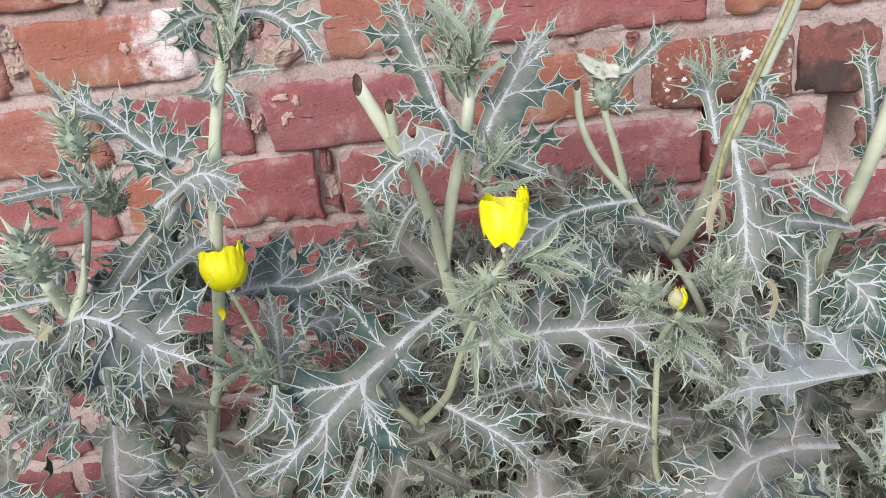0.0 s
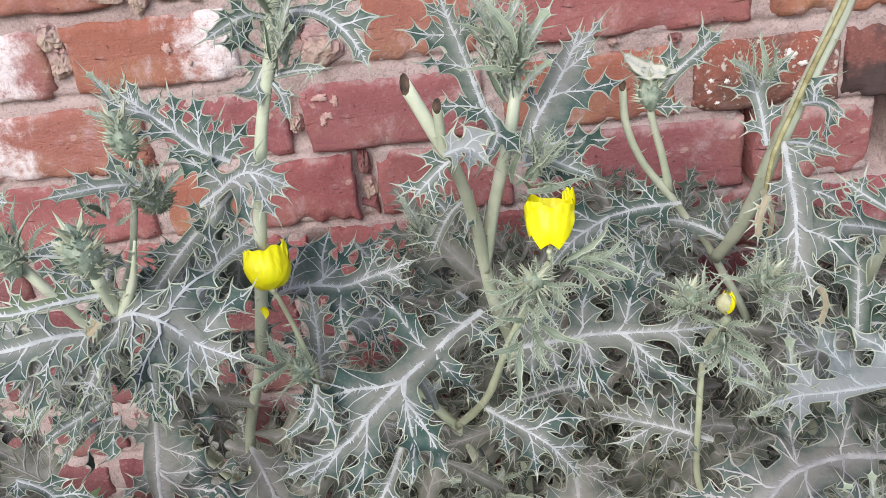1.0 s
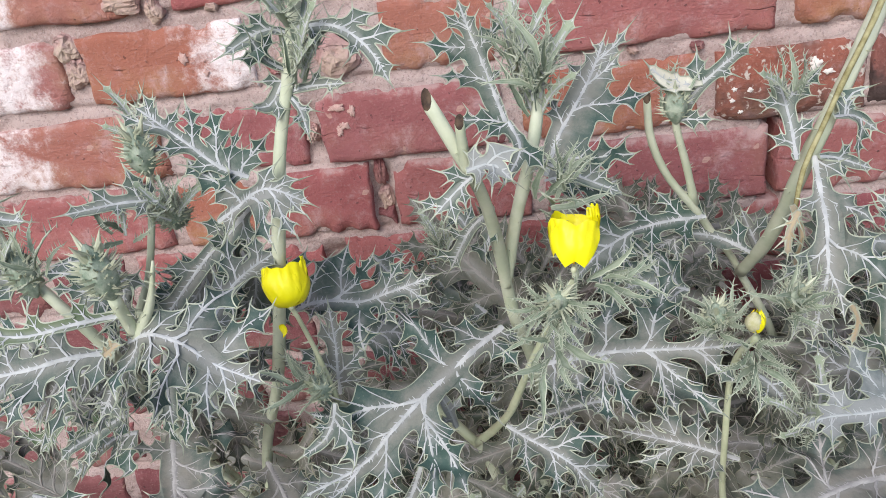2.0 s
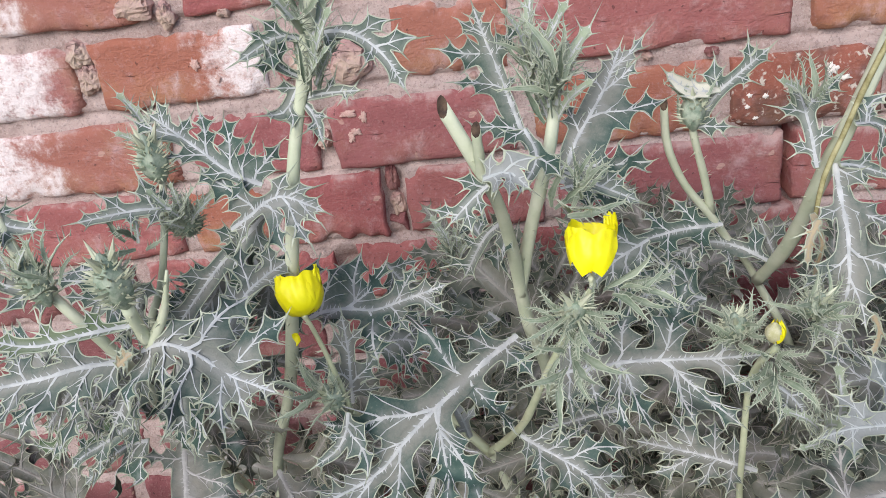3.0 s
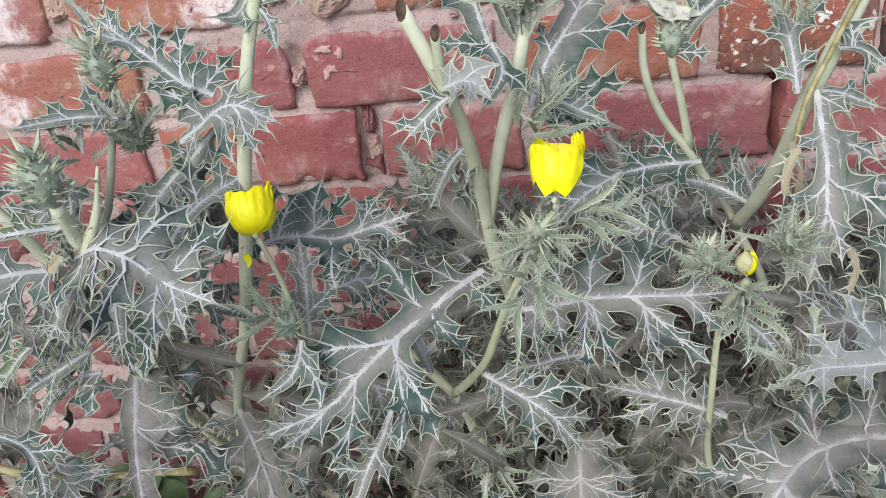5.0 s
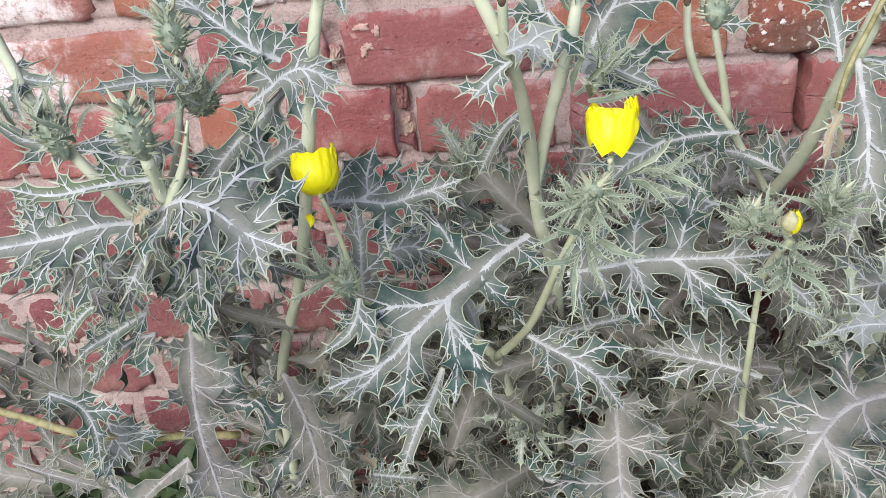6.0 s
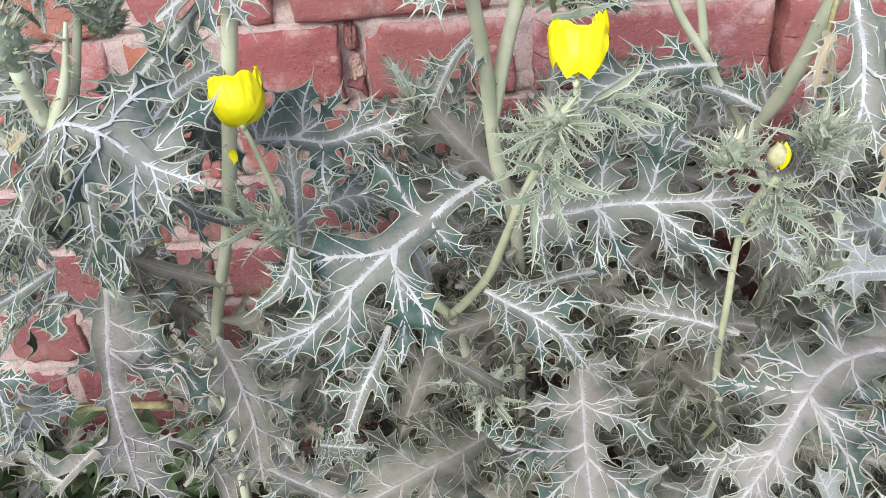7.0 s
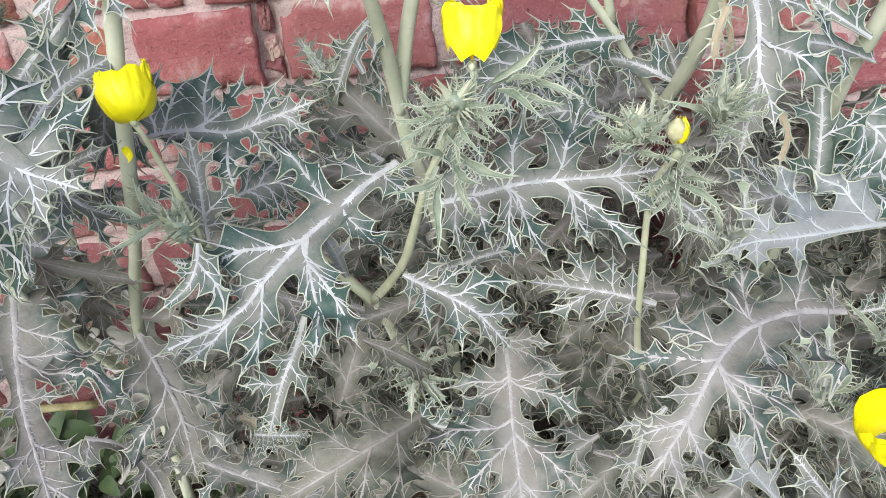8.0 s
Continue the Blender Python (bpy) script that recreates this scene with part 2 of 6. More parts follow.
def auto_lobes(length, width, pairs, rnd):
    """Lobes of a leaf as (u at the midrib, u of the tip, v of the tip)."""
    out = []
    for side in (1, -1):
        for i in range(pairs):
            f = (i + 0.5 + 0.3 * side * 0.5) / (pairs + 0.4)
            reach = width / 2 * (0.5 + 0.62 * math.sin(math.pi * min(1, 0.15 + 0.85 * f))) * rnd.uniform(0.85, 1.12)
            u = length * (0.06 + 0.74 * f)
            out.append((u, min(u + reach * rnd.uniform(0.45, 0.85), length * 0.97), side * reach))
    return out


def near_lines(p, lines):
    """Distance of each place in the plan to the nearest of the lines."""
    a = np.vstack([q[:-1] for q in lines])
    d = np.vstack([q[1:] for q in lines]) - a
    best = np.full(len(p), 9.0)
    for i in range(0, len(a), 64):
        e, f = a[None, i:i + 64], d[None, i:i + 64]
        r = p[:, None] - e
        t = np.clip(np.sum(r * f, 2) / np.maximum(np.sum(f * f, 2), 1e-12), 0, 1)
        best = np.minimum(best, np.linalg.norm(r - t[..., None] * f, axis=2).min(1))
    return best


def lobe_plan(root, tip, start, end, perp, room, rnd, teeth, bend=0.05):
    """Outline of one lobe from the sinus before it to the sinus after it, its veins and its spines."""
    span = tip - root
    l = np.linalg.norm(span)
    axis = span / l
    at = lambda s: root + span * s + perp * bend * l * math.sin(math.pi * s)
    steps = [(0.30, 0.22), (0.50, 0.26), (0.73, 0.15)] if l > 0.052 else [(0.34, 0.31), (0.62, 0.21)] if l > 0.024 else [(0.46, 0.31)]
    if teeth < 2:
        steps = [(0.5, 0.3)]
    veins, spines, sides = [], [], []
    for sg, space in ((1, room[0]), (-1, room[1])):
        apexes = []
        for s, w in steps:
            s = s * rnd.uniform(0.93, 1.07)
            w = min(l * w, space * (1.0 if s < 0.6 else 0.85 if s < 0.78 else 0.5)) * rnd.uniform(0.85, 1.12)
            p = at(min(s + 0.13, 0.94)) + sg * perp * w
            apexes.append((p, s, w))
            q = at(max(0.12, s - 0.16))
            veins.append((np.array([q, q + (p - q) * 0.55 + axis * l * 0.03, p - (p - q) * 0.05]), 0.0004 + 0.006 * l))
            way = p - at(max(0.0, s - 0.10))
            spines.append((p, way / np.linalg.norm(way), 0.0055))
        sides.append(apexes)
    spines.append((tip, axis, 0.0080))

    def flank(apexes, sinus, sg):
        out = []
        first, s1, w1 = apexes[0]
        neck = at(s1 * 0.75) + sg * perp * w1 * 0.50
        along = np.array([(neck - sinus)[0] * 0.75, 0.0])
        out.append(bezier(sinus, sinus + along, neck - axis * l * 0.06, first, 10))
        for (p, s, w), (p2, s2, w2) in zip(apexes[:-1], apexes[1:]):
            m = at(s + 0.13 + (s2 - s) * 0.42) + sg * perp * (w + w2) * 0.15
            c = (m - 0.125 * (p + p2)) / 0.75
            slide = axis * l * (s2 - s) * 0.22
            out.append(bezier(p, c - slide, c + slide, p2, 8))
        p, s, w = apexes[-1]
        m = at((s + 1.13) / 2 - 0.06) + sg * perp * w * 0.32
        c = (m - 0.125 * (p + tip)) / 0.75
        out.append(bezier(p, c - axis * l * 0.02, c + axis * l * 0.06, tip, 9))
        return np.vstack(out)

    near = flank(sides[0], start, 1)
    far = flank(sides[1], end, -1)
    outline = np.vstack([near, [tip], far[::-1]])
    path = np.array([at(s) for s in np.linspace(0, 0.97, 8)])
    path[0] = root - np.array([0.10 * l * abs(axis[1]), 0])
    veins.append((path, 0.0007 + 0.017 * l))
    return outline, veins, spines


def leaf_plan(length, lobes, rnd, teeth=2, full=0.19):
    """Flat plan of a prickly leaf: overlapping outlines, veins (points, width), spines (place, way)."""
    outlines, veins, spines, low = [], [], [], {1: [], -1: []}
    full = max(full, 0.19)
    for side in (1, -1):
        ls = sorted([l for l in lobes if l[2] * side > 0], key=lambda l: l[0])
        more = []
        for a, b in zip(ls[:-1], ls[1:]):
            if b[0] - a[0] > 0.055:
                reach = 0.29 * (abs(a[2]) + abs(b[2]))
                u = (a[0] + b[0]) / 2 - 0.002
                more.append((u, u + 0.5 * reach, side * reach))
        ls = sorted(ls + more, key=lambda l: l[0])
        lines = [(np.array([a, 0.0]), np.array([b, c])) for a, b, c in ls]
        size = [np.linalg.norm(t - r) for r, t in lines]
        ends = lines + [(np.array([length * 0.80, 0.0]), np.array([length, 0.0]))]
        sinus = []
        for i in range(len(lines) + 1):
            if i == 0:
                u = max(0.0, lines[0][0][0] - 0.45 * size[0]) if lines else length * 0.2
                sinus.append(np.array([u, side * max(0.002, 0.8 * full * (size[0] if lines else 0.02) * min(1.0, u / 0.012))]))
            else:
                after = size[i] if i < len(lines) else length * 0.2
                u = (ends[i - 1][0][0] + ends[i][0][0]) / 2
                sinus.append(np.array([u, side * max(min(0.0045, 0.4 * size[i - 1]), full * min(size[i - 1], after))]))
        for i, (r, t) in enumerate(lines):
            axis = (t - r) / size[i]
            perp = np.array([-axis[1], axis[0]])
            if perp[0] > 0:
                perp = -perp
            probe = r + (t - r) * 0.62
            room = []
            for j in (i - 1, i + 1):
                d = 0.45 * size[i]
                if 0 <= j < len(ends):
                    d = near_lines(probe[None, :], [np.array(ends[j])])[0] * 0.56
                room.append(min(max(d, 0.15 * size[i]), 0.42 * size[i]))
            o, v, s = lobe_plan(r, t, sinus[i], sinus[i + 1], perp, room, rnd, teeth)
            outlines.append(np.vstack([o, [[sinus[i + 1][0], -side * 0.001], [sinus[i][0], -side * 0.001]]]))
            veins += v
            spines += s
        low[side] = sinus
    end_room = min(length * 0.10, 0.6 * max(abs(l[2]) for l in lobes))
    a, b = low[1][-1], low[-1][-1]
    start, end = np.array([min(a[0], length * 0.88), a[1]]), np.array([min(b[0], length * 0.88), b[1]])
    o, v, s = lobe_plan(np.array([length * 0.74, 0.0]), np.array([length, 0.0]), start, end, np.array([0.0, 1.0]), (end_room, end_room), rnd, teeth, 0.0)
    outlines.append(o)
    veins += v[:-1]
    spines += s
    outlines.append(np.vstack([[[0.0, 0.0018], [0.7 * low[1][0][0], 0.003]], low[1], [[length * 0.80, 0.0]], low[-1][::-1], [[0.7 * low[-1][0][0], -0.003], [0.0, -0.0018]]]))
    veins.append((np.stack([np.linspace(0, length * 0.97, 16), np.zeros(16)], 1), 0.0012 + 0.0125 * length))
    return outlines, veins, spines


# ---- builders ----
import collections

from mathutils.geometry import delaunay_2d_cdt



def mesh_of(name, verts, faces, materials, slots=None, smooth=True, attributes=None):
    me = bpy.data.meshes.new(name)
    me.from_pydata([tuple(v) for v in verts], [], faces)
    for m in materials:
        me.materials.append(m)
    if slots is not None:
        me.polygons.foreach_set("material_index", slots)
    me.polygons.foreach_set("use_smooth", [smooth] * len(faces))
    for key, values in (attributes or {}).items():
        me.attributes.new(key, "FLOAT", "POINT").data.foreach_set("value", [float(v) for v in values])
    me.update()
    return me


def part(name, me, parent, at=(0, 0, 0), label=""):
    """One mesh object under a thing or a part; at is its place in its parent."""
    ob = new(name, me)
    ob.parent = parent
    ob.location = at
    if label:
        tagged(ob, label)
    return ob


def plant(x, y, label, group="prickly poppies"):
    ob = new("prickly_poppy")
    ob.location = (x, y, 0)
    return tagged(ob, label, "plant", group)


def cone(verts, faces, root, way, length, radius, sides=3):
    """A slim spine, added to a list of vertices and faces."""
    way = unit(way)
    a = unit(np.cross(way, [0.3, 0.5, 0.8]))
    b = np.cross(way, a)
    i = len(verts)
    for k in range(sides):
        w = 2 * math.pi * k / sides
        verts.append(root + radius * (a * math.cos(w) + b * math.sin(w)))
    verts.append(root + way * length)
    faces.extend((i + k, i + (k + 1) % sides, i + sides) for k in range(sides))


def leaf_parts(sheet, lobes, rnd, step=0.007, teeth=2, spine=1.0, full=0.19, hem=0.0005):
    """Blade, veins and margin of one leaf, each as (vertices, faces, attributes)."""
    outlines, veins, spines = leaf_plan(sheet.length, lobes, rnd, teeth, full)
    every = np.vstack(outlines)
    lo, hi = every.min(0), every.max(0)
    gx, gy = np.meshgrid(np.arange(lo[0] + step / 2, hi[0], step), np.arange(lo[1] + step / 2, hi[1], step))
    grid = np.stack([gx.ravel(), gy.ravel()], 1)
    grid[:, 0] += (np.arange(len(grid)) % 2) * step * 0.3
    grid = grid[near_lines(grid, [np.vstack([o, o[:1]]) for o in outlines]) > step * 0.4]
    count = np.cumsum([0] + [len(o) for o in outlines])
    loops = [list(range(count[i], count[i + 1])) for i in range(len(outlines))]
    got = delaunay_2d_cdt([Vector(p) for p in np.vstack([every, grid])], [], loops, 1, 1e-6)
    p2 = np.array([tuple(v) for v in got[0]])
    tris = [f for f, src in zip(got[2], got[5]) if src]
    used = sorted({i for f in tris for i in f})
    index = {i: k for k, i in enumerate(used)}
    p2 = p2[used]
    faces = [tuple(index[i] for i in f) for f in tris]
    # the rim of the joined outlines, as directed edges with the blade on their left
    around = {(f[k], f[(k + 1) % len(f)]) for f in faces for k in range(len(f))}
    rim_edges = sorted((i, j) for i, j in around if (j, i) not in around)
    rim_lines = [np.array([p2[i], p2[j]]) for i, j in rim_edges]
    vein = np.exp(-(near_lines(p2, [v[0] for v in veins if v[1] > 0.0011]) / 0.0030) ** 2)
    rim = np.exp(-near_lines(p2, rim_lines) / 0.0055)
    core = np.exp(-(p2[:, 1] / 0.019) ** 2)
    blade = (sheet.at(p2[:, 0], p2[:, 1]), faces, {"vein": vein, "rim": rim, "core": core})
    # veins: low ridges with short side barbs
    vv, vf = [], []
    for path, width in veins:
        k = max(4, int(np.linalg.norm(path[-1] - path[0]) / 0.006))
        s = np.linspace(0, len(path) - 1, k + 1)
        q = np.stack([np.interp(s, np.arange(len(path)), path[:, j]) for j in (0, 1)], 1)
        d = np.gradient(q, axis=0)
        d = d / np.maximum(np.linalg.norm(d, axis=1, keepdims=True), 1e-9)
        side = np.stack([-d[:, 1], d[:, 0]], 1)
        w = (width * 0.58 * np.linspace(1, 0.40, k + 1))[:, None] * (1 + 0.25 * np.sin(np.arange(k + 1) * 2.4))[:, None]
        rows = [sheet.at(*(q + side * w).T, lift=0.0003), sheet.at(*q.T, lift=0.0004 + width * 0.25), sheet.at(*(q - side * w).T, lift=0.0003)]
        i = len(vv)
        for r in rows:
            vv.extend(r)
        m = k + 1
        for a in range(k):
            vf.append((i + a, i + a + 1, i + m + a + 1, i + m + a))
            vf.append((i + m + a, i + m + a + 1, i + 2 * m + a + 1, i + 2 * m + a))
        if width > 0.0012:
            for a in range(1, k):
                for sg in (1, -1):
                    for shift in rnd.sample((-0.4, 0.0, 0.4), rnd.choice((1, 1, 2)) if width > 0.0020 else rnd.choice((0, 1))):
                        root = q[a] + side[a] * sg * w[a] * 0.6 + d[a] * 0.006 * (shift + rnd.uniform(-0.15, 0.15))
                        way = d[a] * rnd.uniform(0.3, 1.0) + side[a] * sg
                        tip = root + way * rnd.uniform(0.0012, 0.0036)
                        tri = np.array([root - d[a] * 0.0007, root + d[a] * 0.0007, tip])
                        j = len(vv)
                        vv.extend(sheet.at(*tri.T, lift=0.0007))
                        vf.append((j, j + 1, j + 2))
    # margin: a thin pale hem, with a spine on every tooth
    inward = collections.defaultdict(lambda: np.zeros(2))
    for i, j in rim_edges:
        d = p2[j] - p2[i]
        d = np.array([-d[1], d[0]]) / max(np.linalg.norm(d), 1e-9)
        inward[i] = inward[i] + d
        inward[j] = inward[j] + d
    ring = sorted(inward)
    slot = {i: k for k, i in enumerate(ring)}
    p, q = p2[ring], np.array([inward[i] for i in ring])
    q = q / np.maximum(np.linalg.norm(q, axis=1, keepdims=True), 0.35)
    n = len(ring)
    m0 = sheet.at(*(p - q * 0.00015).T, lift=-0.0003)
    m1 = sheet.at(*(p - q * 0.00015).T, lift=0.0006)
    m2 = sheet.at(*(p + q * hem).T, lift=0.0005)
    mv = list(np.vstack([m0, m1, m2]))
    mf = []
    for i, j in rim_edges:
        i, j = slot[i], slot[j]
        mf.append((i, j, n + j, n + i))
        mf.append((n + i, n + j, 2 * n + j, 2 * n + i))
    for p, way, length in spines:
        ends = sheet.at(*np.array([p - way * 0.0012, p + way * 0.004]).T, lift=0.0002)
        up = sheet.n[20] * rnd.uniform(-0.15, 0.3)
        cone(mv, mf, ends[0], unit(ends[1] - ends[0]) + up, length * spine * rnd.uniform(0.8, 1.6), 0.0008)
    return blade, (np.array(vv), vf), (np.array(mv), mf)


def leaf(parent, points, normal, lobes=None, width=0.1, pairs=3, kind="dusty", fold=0.12, wave=0.005, phase=0.0, full=0.28, label=""):
    """A large leaf of its own: blade with veins and a spiny margin."""
    rnd = random.Random(int(phase * 10) + len(parent.children) * 17)
    sheet = Sheet(points, normal, fold, wave, 0.0, phase)
    if lobes is None:
        lobes = auto_lobes(sheet.length, width, pairs, rnd)
    blade, veins, margin = leaf_parts(sheet, lobes, rnd, full=full)
    base = np.array(points[0])
    ob = part("leaf", mesh_of("leaf", blade[0] - base, blade[1], [BLADES[kind]], attributes=blade[2]), parent, Vector(base) - parent.location, label)
    part("venation", mesh_of("venation", veins[0] - base, veins[1], [VEINS.get(kind, VEIN)]), ob)
    part("margin", mesh_of("margin", margin[0] - base, margin[1], [MARGINS.get(kind, MARGIN)], smooth=False), ob)
    return ob


def small_leaf(length, width, pairs, kind, droop, teeth=2, step=0.007, spine=1.0, fold=0.25, seed=0):
    """Mesh of a lesser leaf along +x, facing +z, to be shared."""
    rnd = random.Random(seed)
    pts = [(0, 0, 0), (length * 0.5, rnd.uniform(-0.05, 0.05) * length, length * droop * 0.25), (length, 0, -length * droop)]
    sheet = Sheet(pts, (0, 0, 1), fold, 0.003, 0.0, rnd.uniform(0, 6))
    b, v, m = leaf_parts(sheet, auto_lobes(sheet.length, width, pairs, rnd), rnd, step, teeth, spine, hem=0.0004 if kind == "shade" else 0.0005)
    verts = np.vstack([b[0], v[0], m[0]])
    i, j = len(b[0]), len(b[0]) + len(v[0])
    faces = b[1] + [tuple(k + i for k in f) for f in v[1]] + [tuple(k + j for k in f) for f in m[1]]
    slots = [0] * len(b[1]) + [1] * len(v[1]) + [2] * len(m[1])
    pad = np.zeros(len(v[0]) + len(m[0]))
    return mesh_of("leaf", verts, faces, [BLADES[kind], VEINS.get(kind, VEIN), MARGINS.get(kind, MARGIN)], slots,
                   attributes={k: np.r_[b[2][k], pad] for k in b[2]})


def aim(way, up):
    """A turn that takes +x to way and +z towards up."""
    x = unit(way)
    z = unit(np.asarray(up) - x * np.dot(up, x))
    y = np.cross(z, x)
    return Matrix((x, y, z)).transposed().to_quaternion()


def twig_leaf(parent, me, place, way, up, scale=1.0):
    ob = part("leaf", me, parent, Vector(place) - parent.location)
    ob.rotation_mode = "QUATERNION"
    ob.rotation_quaternion = aim(way, up)
    ob.scale = (scale, scale, scale)
    return ob


def stem(parent, points, r0, r1, fresh=False, prickles=0, dry=False, withered=False, label=""):
    """A round stem along the points, with prickles and, where it was cut, a dry end."""
    length = spline(points, 4)[1]
    k = max(8, int(length / 0.012))
    c, _ = spline(points, k)
    base = np.array(points[0])
    t = unit(np.gradient(c, axis=0))
    a = unit(np.cross(t, [0.8, 0.1, 0.6]))
    b = np.cross(t, a)
    verts, faces, slots, sides = [], [], [], 10
    rnd = random.Random(int(abs(base[0]) * 1e4))
    ph = rnd.uniform(0, 6)
    for i in range(k + 1):
        f = i / k
        r = (r0 + (r1 - r0) * f) * (1 + 0.05 * math.sin(f * 19 + ph) + 0.04 * math.sin(f * 47))
        for j in range(sides):
            w = 2 * math.pi * j / sides
            rr = r * (1 + 0.06 * math.cos(3 * w + ph))
            slant = r * (1.2 * math.cos(w) - 0.7 * math.sin(w)) if dry and i == k else 0.0
            verts.append(c[i] - base + rr * (a[i] * math.cos(w) + b[i] * math.sin(w)) + t[i] * slant)
    for i in range(k):
        for j in range(sides):
            faces.append((i * sides + j, i * sides + (j + 1) % sides, (i + 1) * sides + (j + 1) % sides, (i + 1) * sides + j))
            slots.append(0)
    faces += [tuple(range(sides - 1, -1, -1)), tuple(k * sides + j for j in range(sides))]
    slots += [0, 1 if dry else 0]
    ob = part("stem", mesh_of("stem", verts, faces, [STRAW if withered else STEM_GREEN if fresh else STEM, DRY], slots), parent, Vector(base) - parent.location, label)
    if prickles:
        pv, pf = [], []
        for _ in range(prickles):
            f = rnd.uniform(0.05, 0.97)
            i = int(f * k)
            w = rnd.uniform(0, 6.28)
            out = a[i] * math.cos(w) + b[i] * math.sin(w)
            r = r0 + (r1 - r0) * f
            cone(pv, pf, c[i] - base + out * r * 0.9, out + t[i] * rnd.uniform(-0.1, 0.5), rnd.uniform(0.003, 0.007), 0.0006)
        tagged(part("prickle_coat", mesh_of("prickle_coat", pv, pf, [SPINE], smooth=False), ob), kind="stuff")
    return ob


def ovoid(radius, height, sides=12, rings=9, ridge=0.06, point=0.0):
    """Ribbed egg along +z, from the origin up."""
    verts, faces = [], []
    for i in range(rings + 1):
        f = i / rings
        r = radius * math.sin(math.pi * min(max(f, 0.02), 0.98)) ** 0.75 * (1 - point * f)
        for j in range(sides):
            w = 2 * math.pi * j / sides
            rr = r * (1 + ridge * math.cos(5 * w))
            verts.append(np.array((rr * math.cos(w), rr * math.sin(w), height * f)))
    for i in range(rings):
        for j in range(sides):
            faces.append((i * sides + j, i * sides + (j + 1) % sides, (i + 1) * sides + (j + 1) % sides, (i + 1) * sides + j))
    faces += [tuple(range(sides - 1, -1, -1)), tuple(rings * sides + j for j in range(sides))]
    return verts, faces


def pod(parent, place, radius, height, way=(0, 0, 1), spines=46, reach=0.008, horns=0, name="seed_pod", label=""):
    """A spiny capsule or bud; horns are the long tips of a bud's sepals."""
    v, f = ovoid(radius, height, 20, 12, 0.11, 0.25)
    ob = part(name, mesh_of(name, v, f, [POD]), parent, Vector(place) - parent.location, label)
    ob.rotation_mode = "QUATERNION"
    ob.rotation_quaternion = Vector((0, 0, 1)).rotation_difference(Vector(way).normalized())
    rnd = random.Random(int(abs(place[0]) * 1e4))
    sv, sf = [], []
    for i in range(spines):
        g = rnd.uniform(0.12, 0.92)
        w = i * 2.399
        r = radius * math.sin(math.pi * g) ** 0.75 * (1 - 0.15 * g)
        out = np.array((math.cos(w) + rnd.uniform(-0.3, 0.3), math.sin(w) + rnd.uniform(-0.3, 0.3), (g - 0.1) * 1.2))
        cone(sv, sf, np.array((r * 0.98 * math.cos(w), r * 0.98 * math.sin(w), g * height)), out, reach * rnd.uniform(0.4, 1.3), 0.0008)
    for i in range(horns):
        w = i * 6.283 / horns + 0.4
        cone(sv, sf, np.array((0.40 * radius * math.cos(w), 0.40 * radius * math.sin(w), height * 0.80)), (math.cos(w) * 0.5, math.sin(w) * 0.5, 1), reach * 2.0, 0.0026, 6)
    tagged(part("spine_coat", mesh_of("spine_coat", sv, sf, [SPINE], smooth=False), ob), kind="stuff")
    return ob


def petal(radius, height, turn, spread, foot=0.25, low=0.0, notch=0.0, taper=0.0, droop=0.0, flare=0.0, bowl=0.55, close=0.62, seed=1):
    """One creased petal about the z axis. foot: its width at the base, low: where it starts, notch: a dent in its edge,
    taper: towards a point, droop: how far its lower corners hang, flare: outwards at the rim."""
    rnd = random.Random(seed)
    nu, nv = 25, 15
    verts, faces = [], []
    ph = rnd.uniform(0, 6)
    for i in range(nv):
        b = i / (nv - 1)
        for j in range(nu):
            a = 2 * j / (nu - 1) - 1
            g = low + (1 - low) * b
            edge = 1 - b * b * (0.09 * abs(a) ** 3 + notch * math.exp(-(a / 0.20) ** 2) - 0.018 * math.sin(a * 8 + ph) - 0.03 * math.sin(a * 2.6 + 2 * ph))
            z = height * (g * edge - droop * (1 - b) ** 2 * (abs(a) - 0.25))
            r = radius * (0.10 + 0.98 * math.sin(math.pi / 2 * min(1, g ** bowl)) - close * max(0.0, g - 0.45) ** 1.5 + flare * g ** 3)
            r *= 1 + b * (0.030 * math.sin(a * 7.5 + 2.7 * ph + b * 3) + 0.018 * math.sin(a * 17 + ph) + 0.13 * noise.noise((a * 1.8 + seed, b * 2.2, ph)) + 0.05 * noise.noise((a * 6 + seed, b * 4, ph)))
            w = turn + a * spread * (foot + (1 - foot) * math.sin(min(1.5, b * 2.2 + 0.05))) * (1 - taper * b ** 2.5)
            verts.append((r * math.cos(w), r * math.sin(w), z))
    for i in range(nv - 1):
        for j in range(nu - 1):
            k = i * nu + j
            faces.append((k, k + 1, k + nu + 1, k + nu))
    return mesh_of("petal", verts, faces, [PETAL])


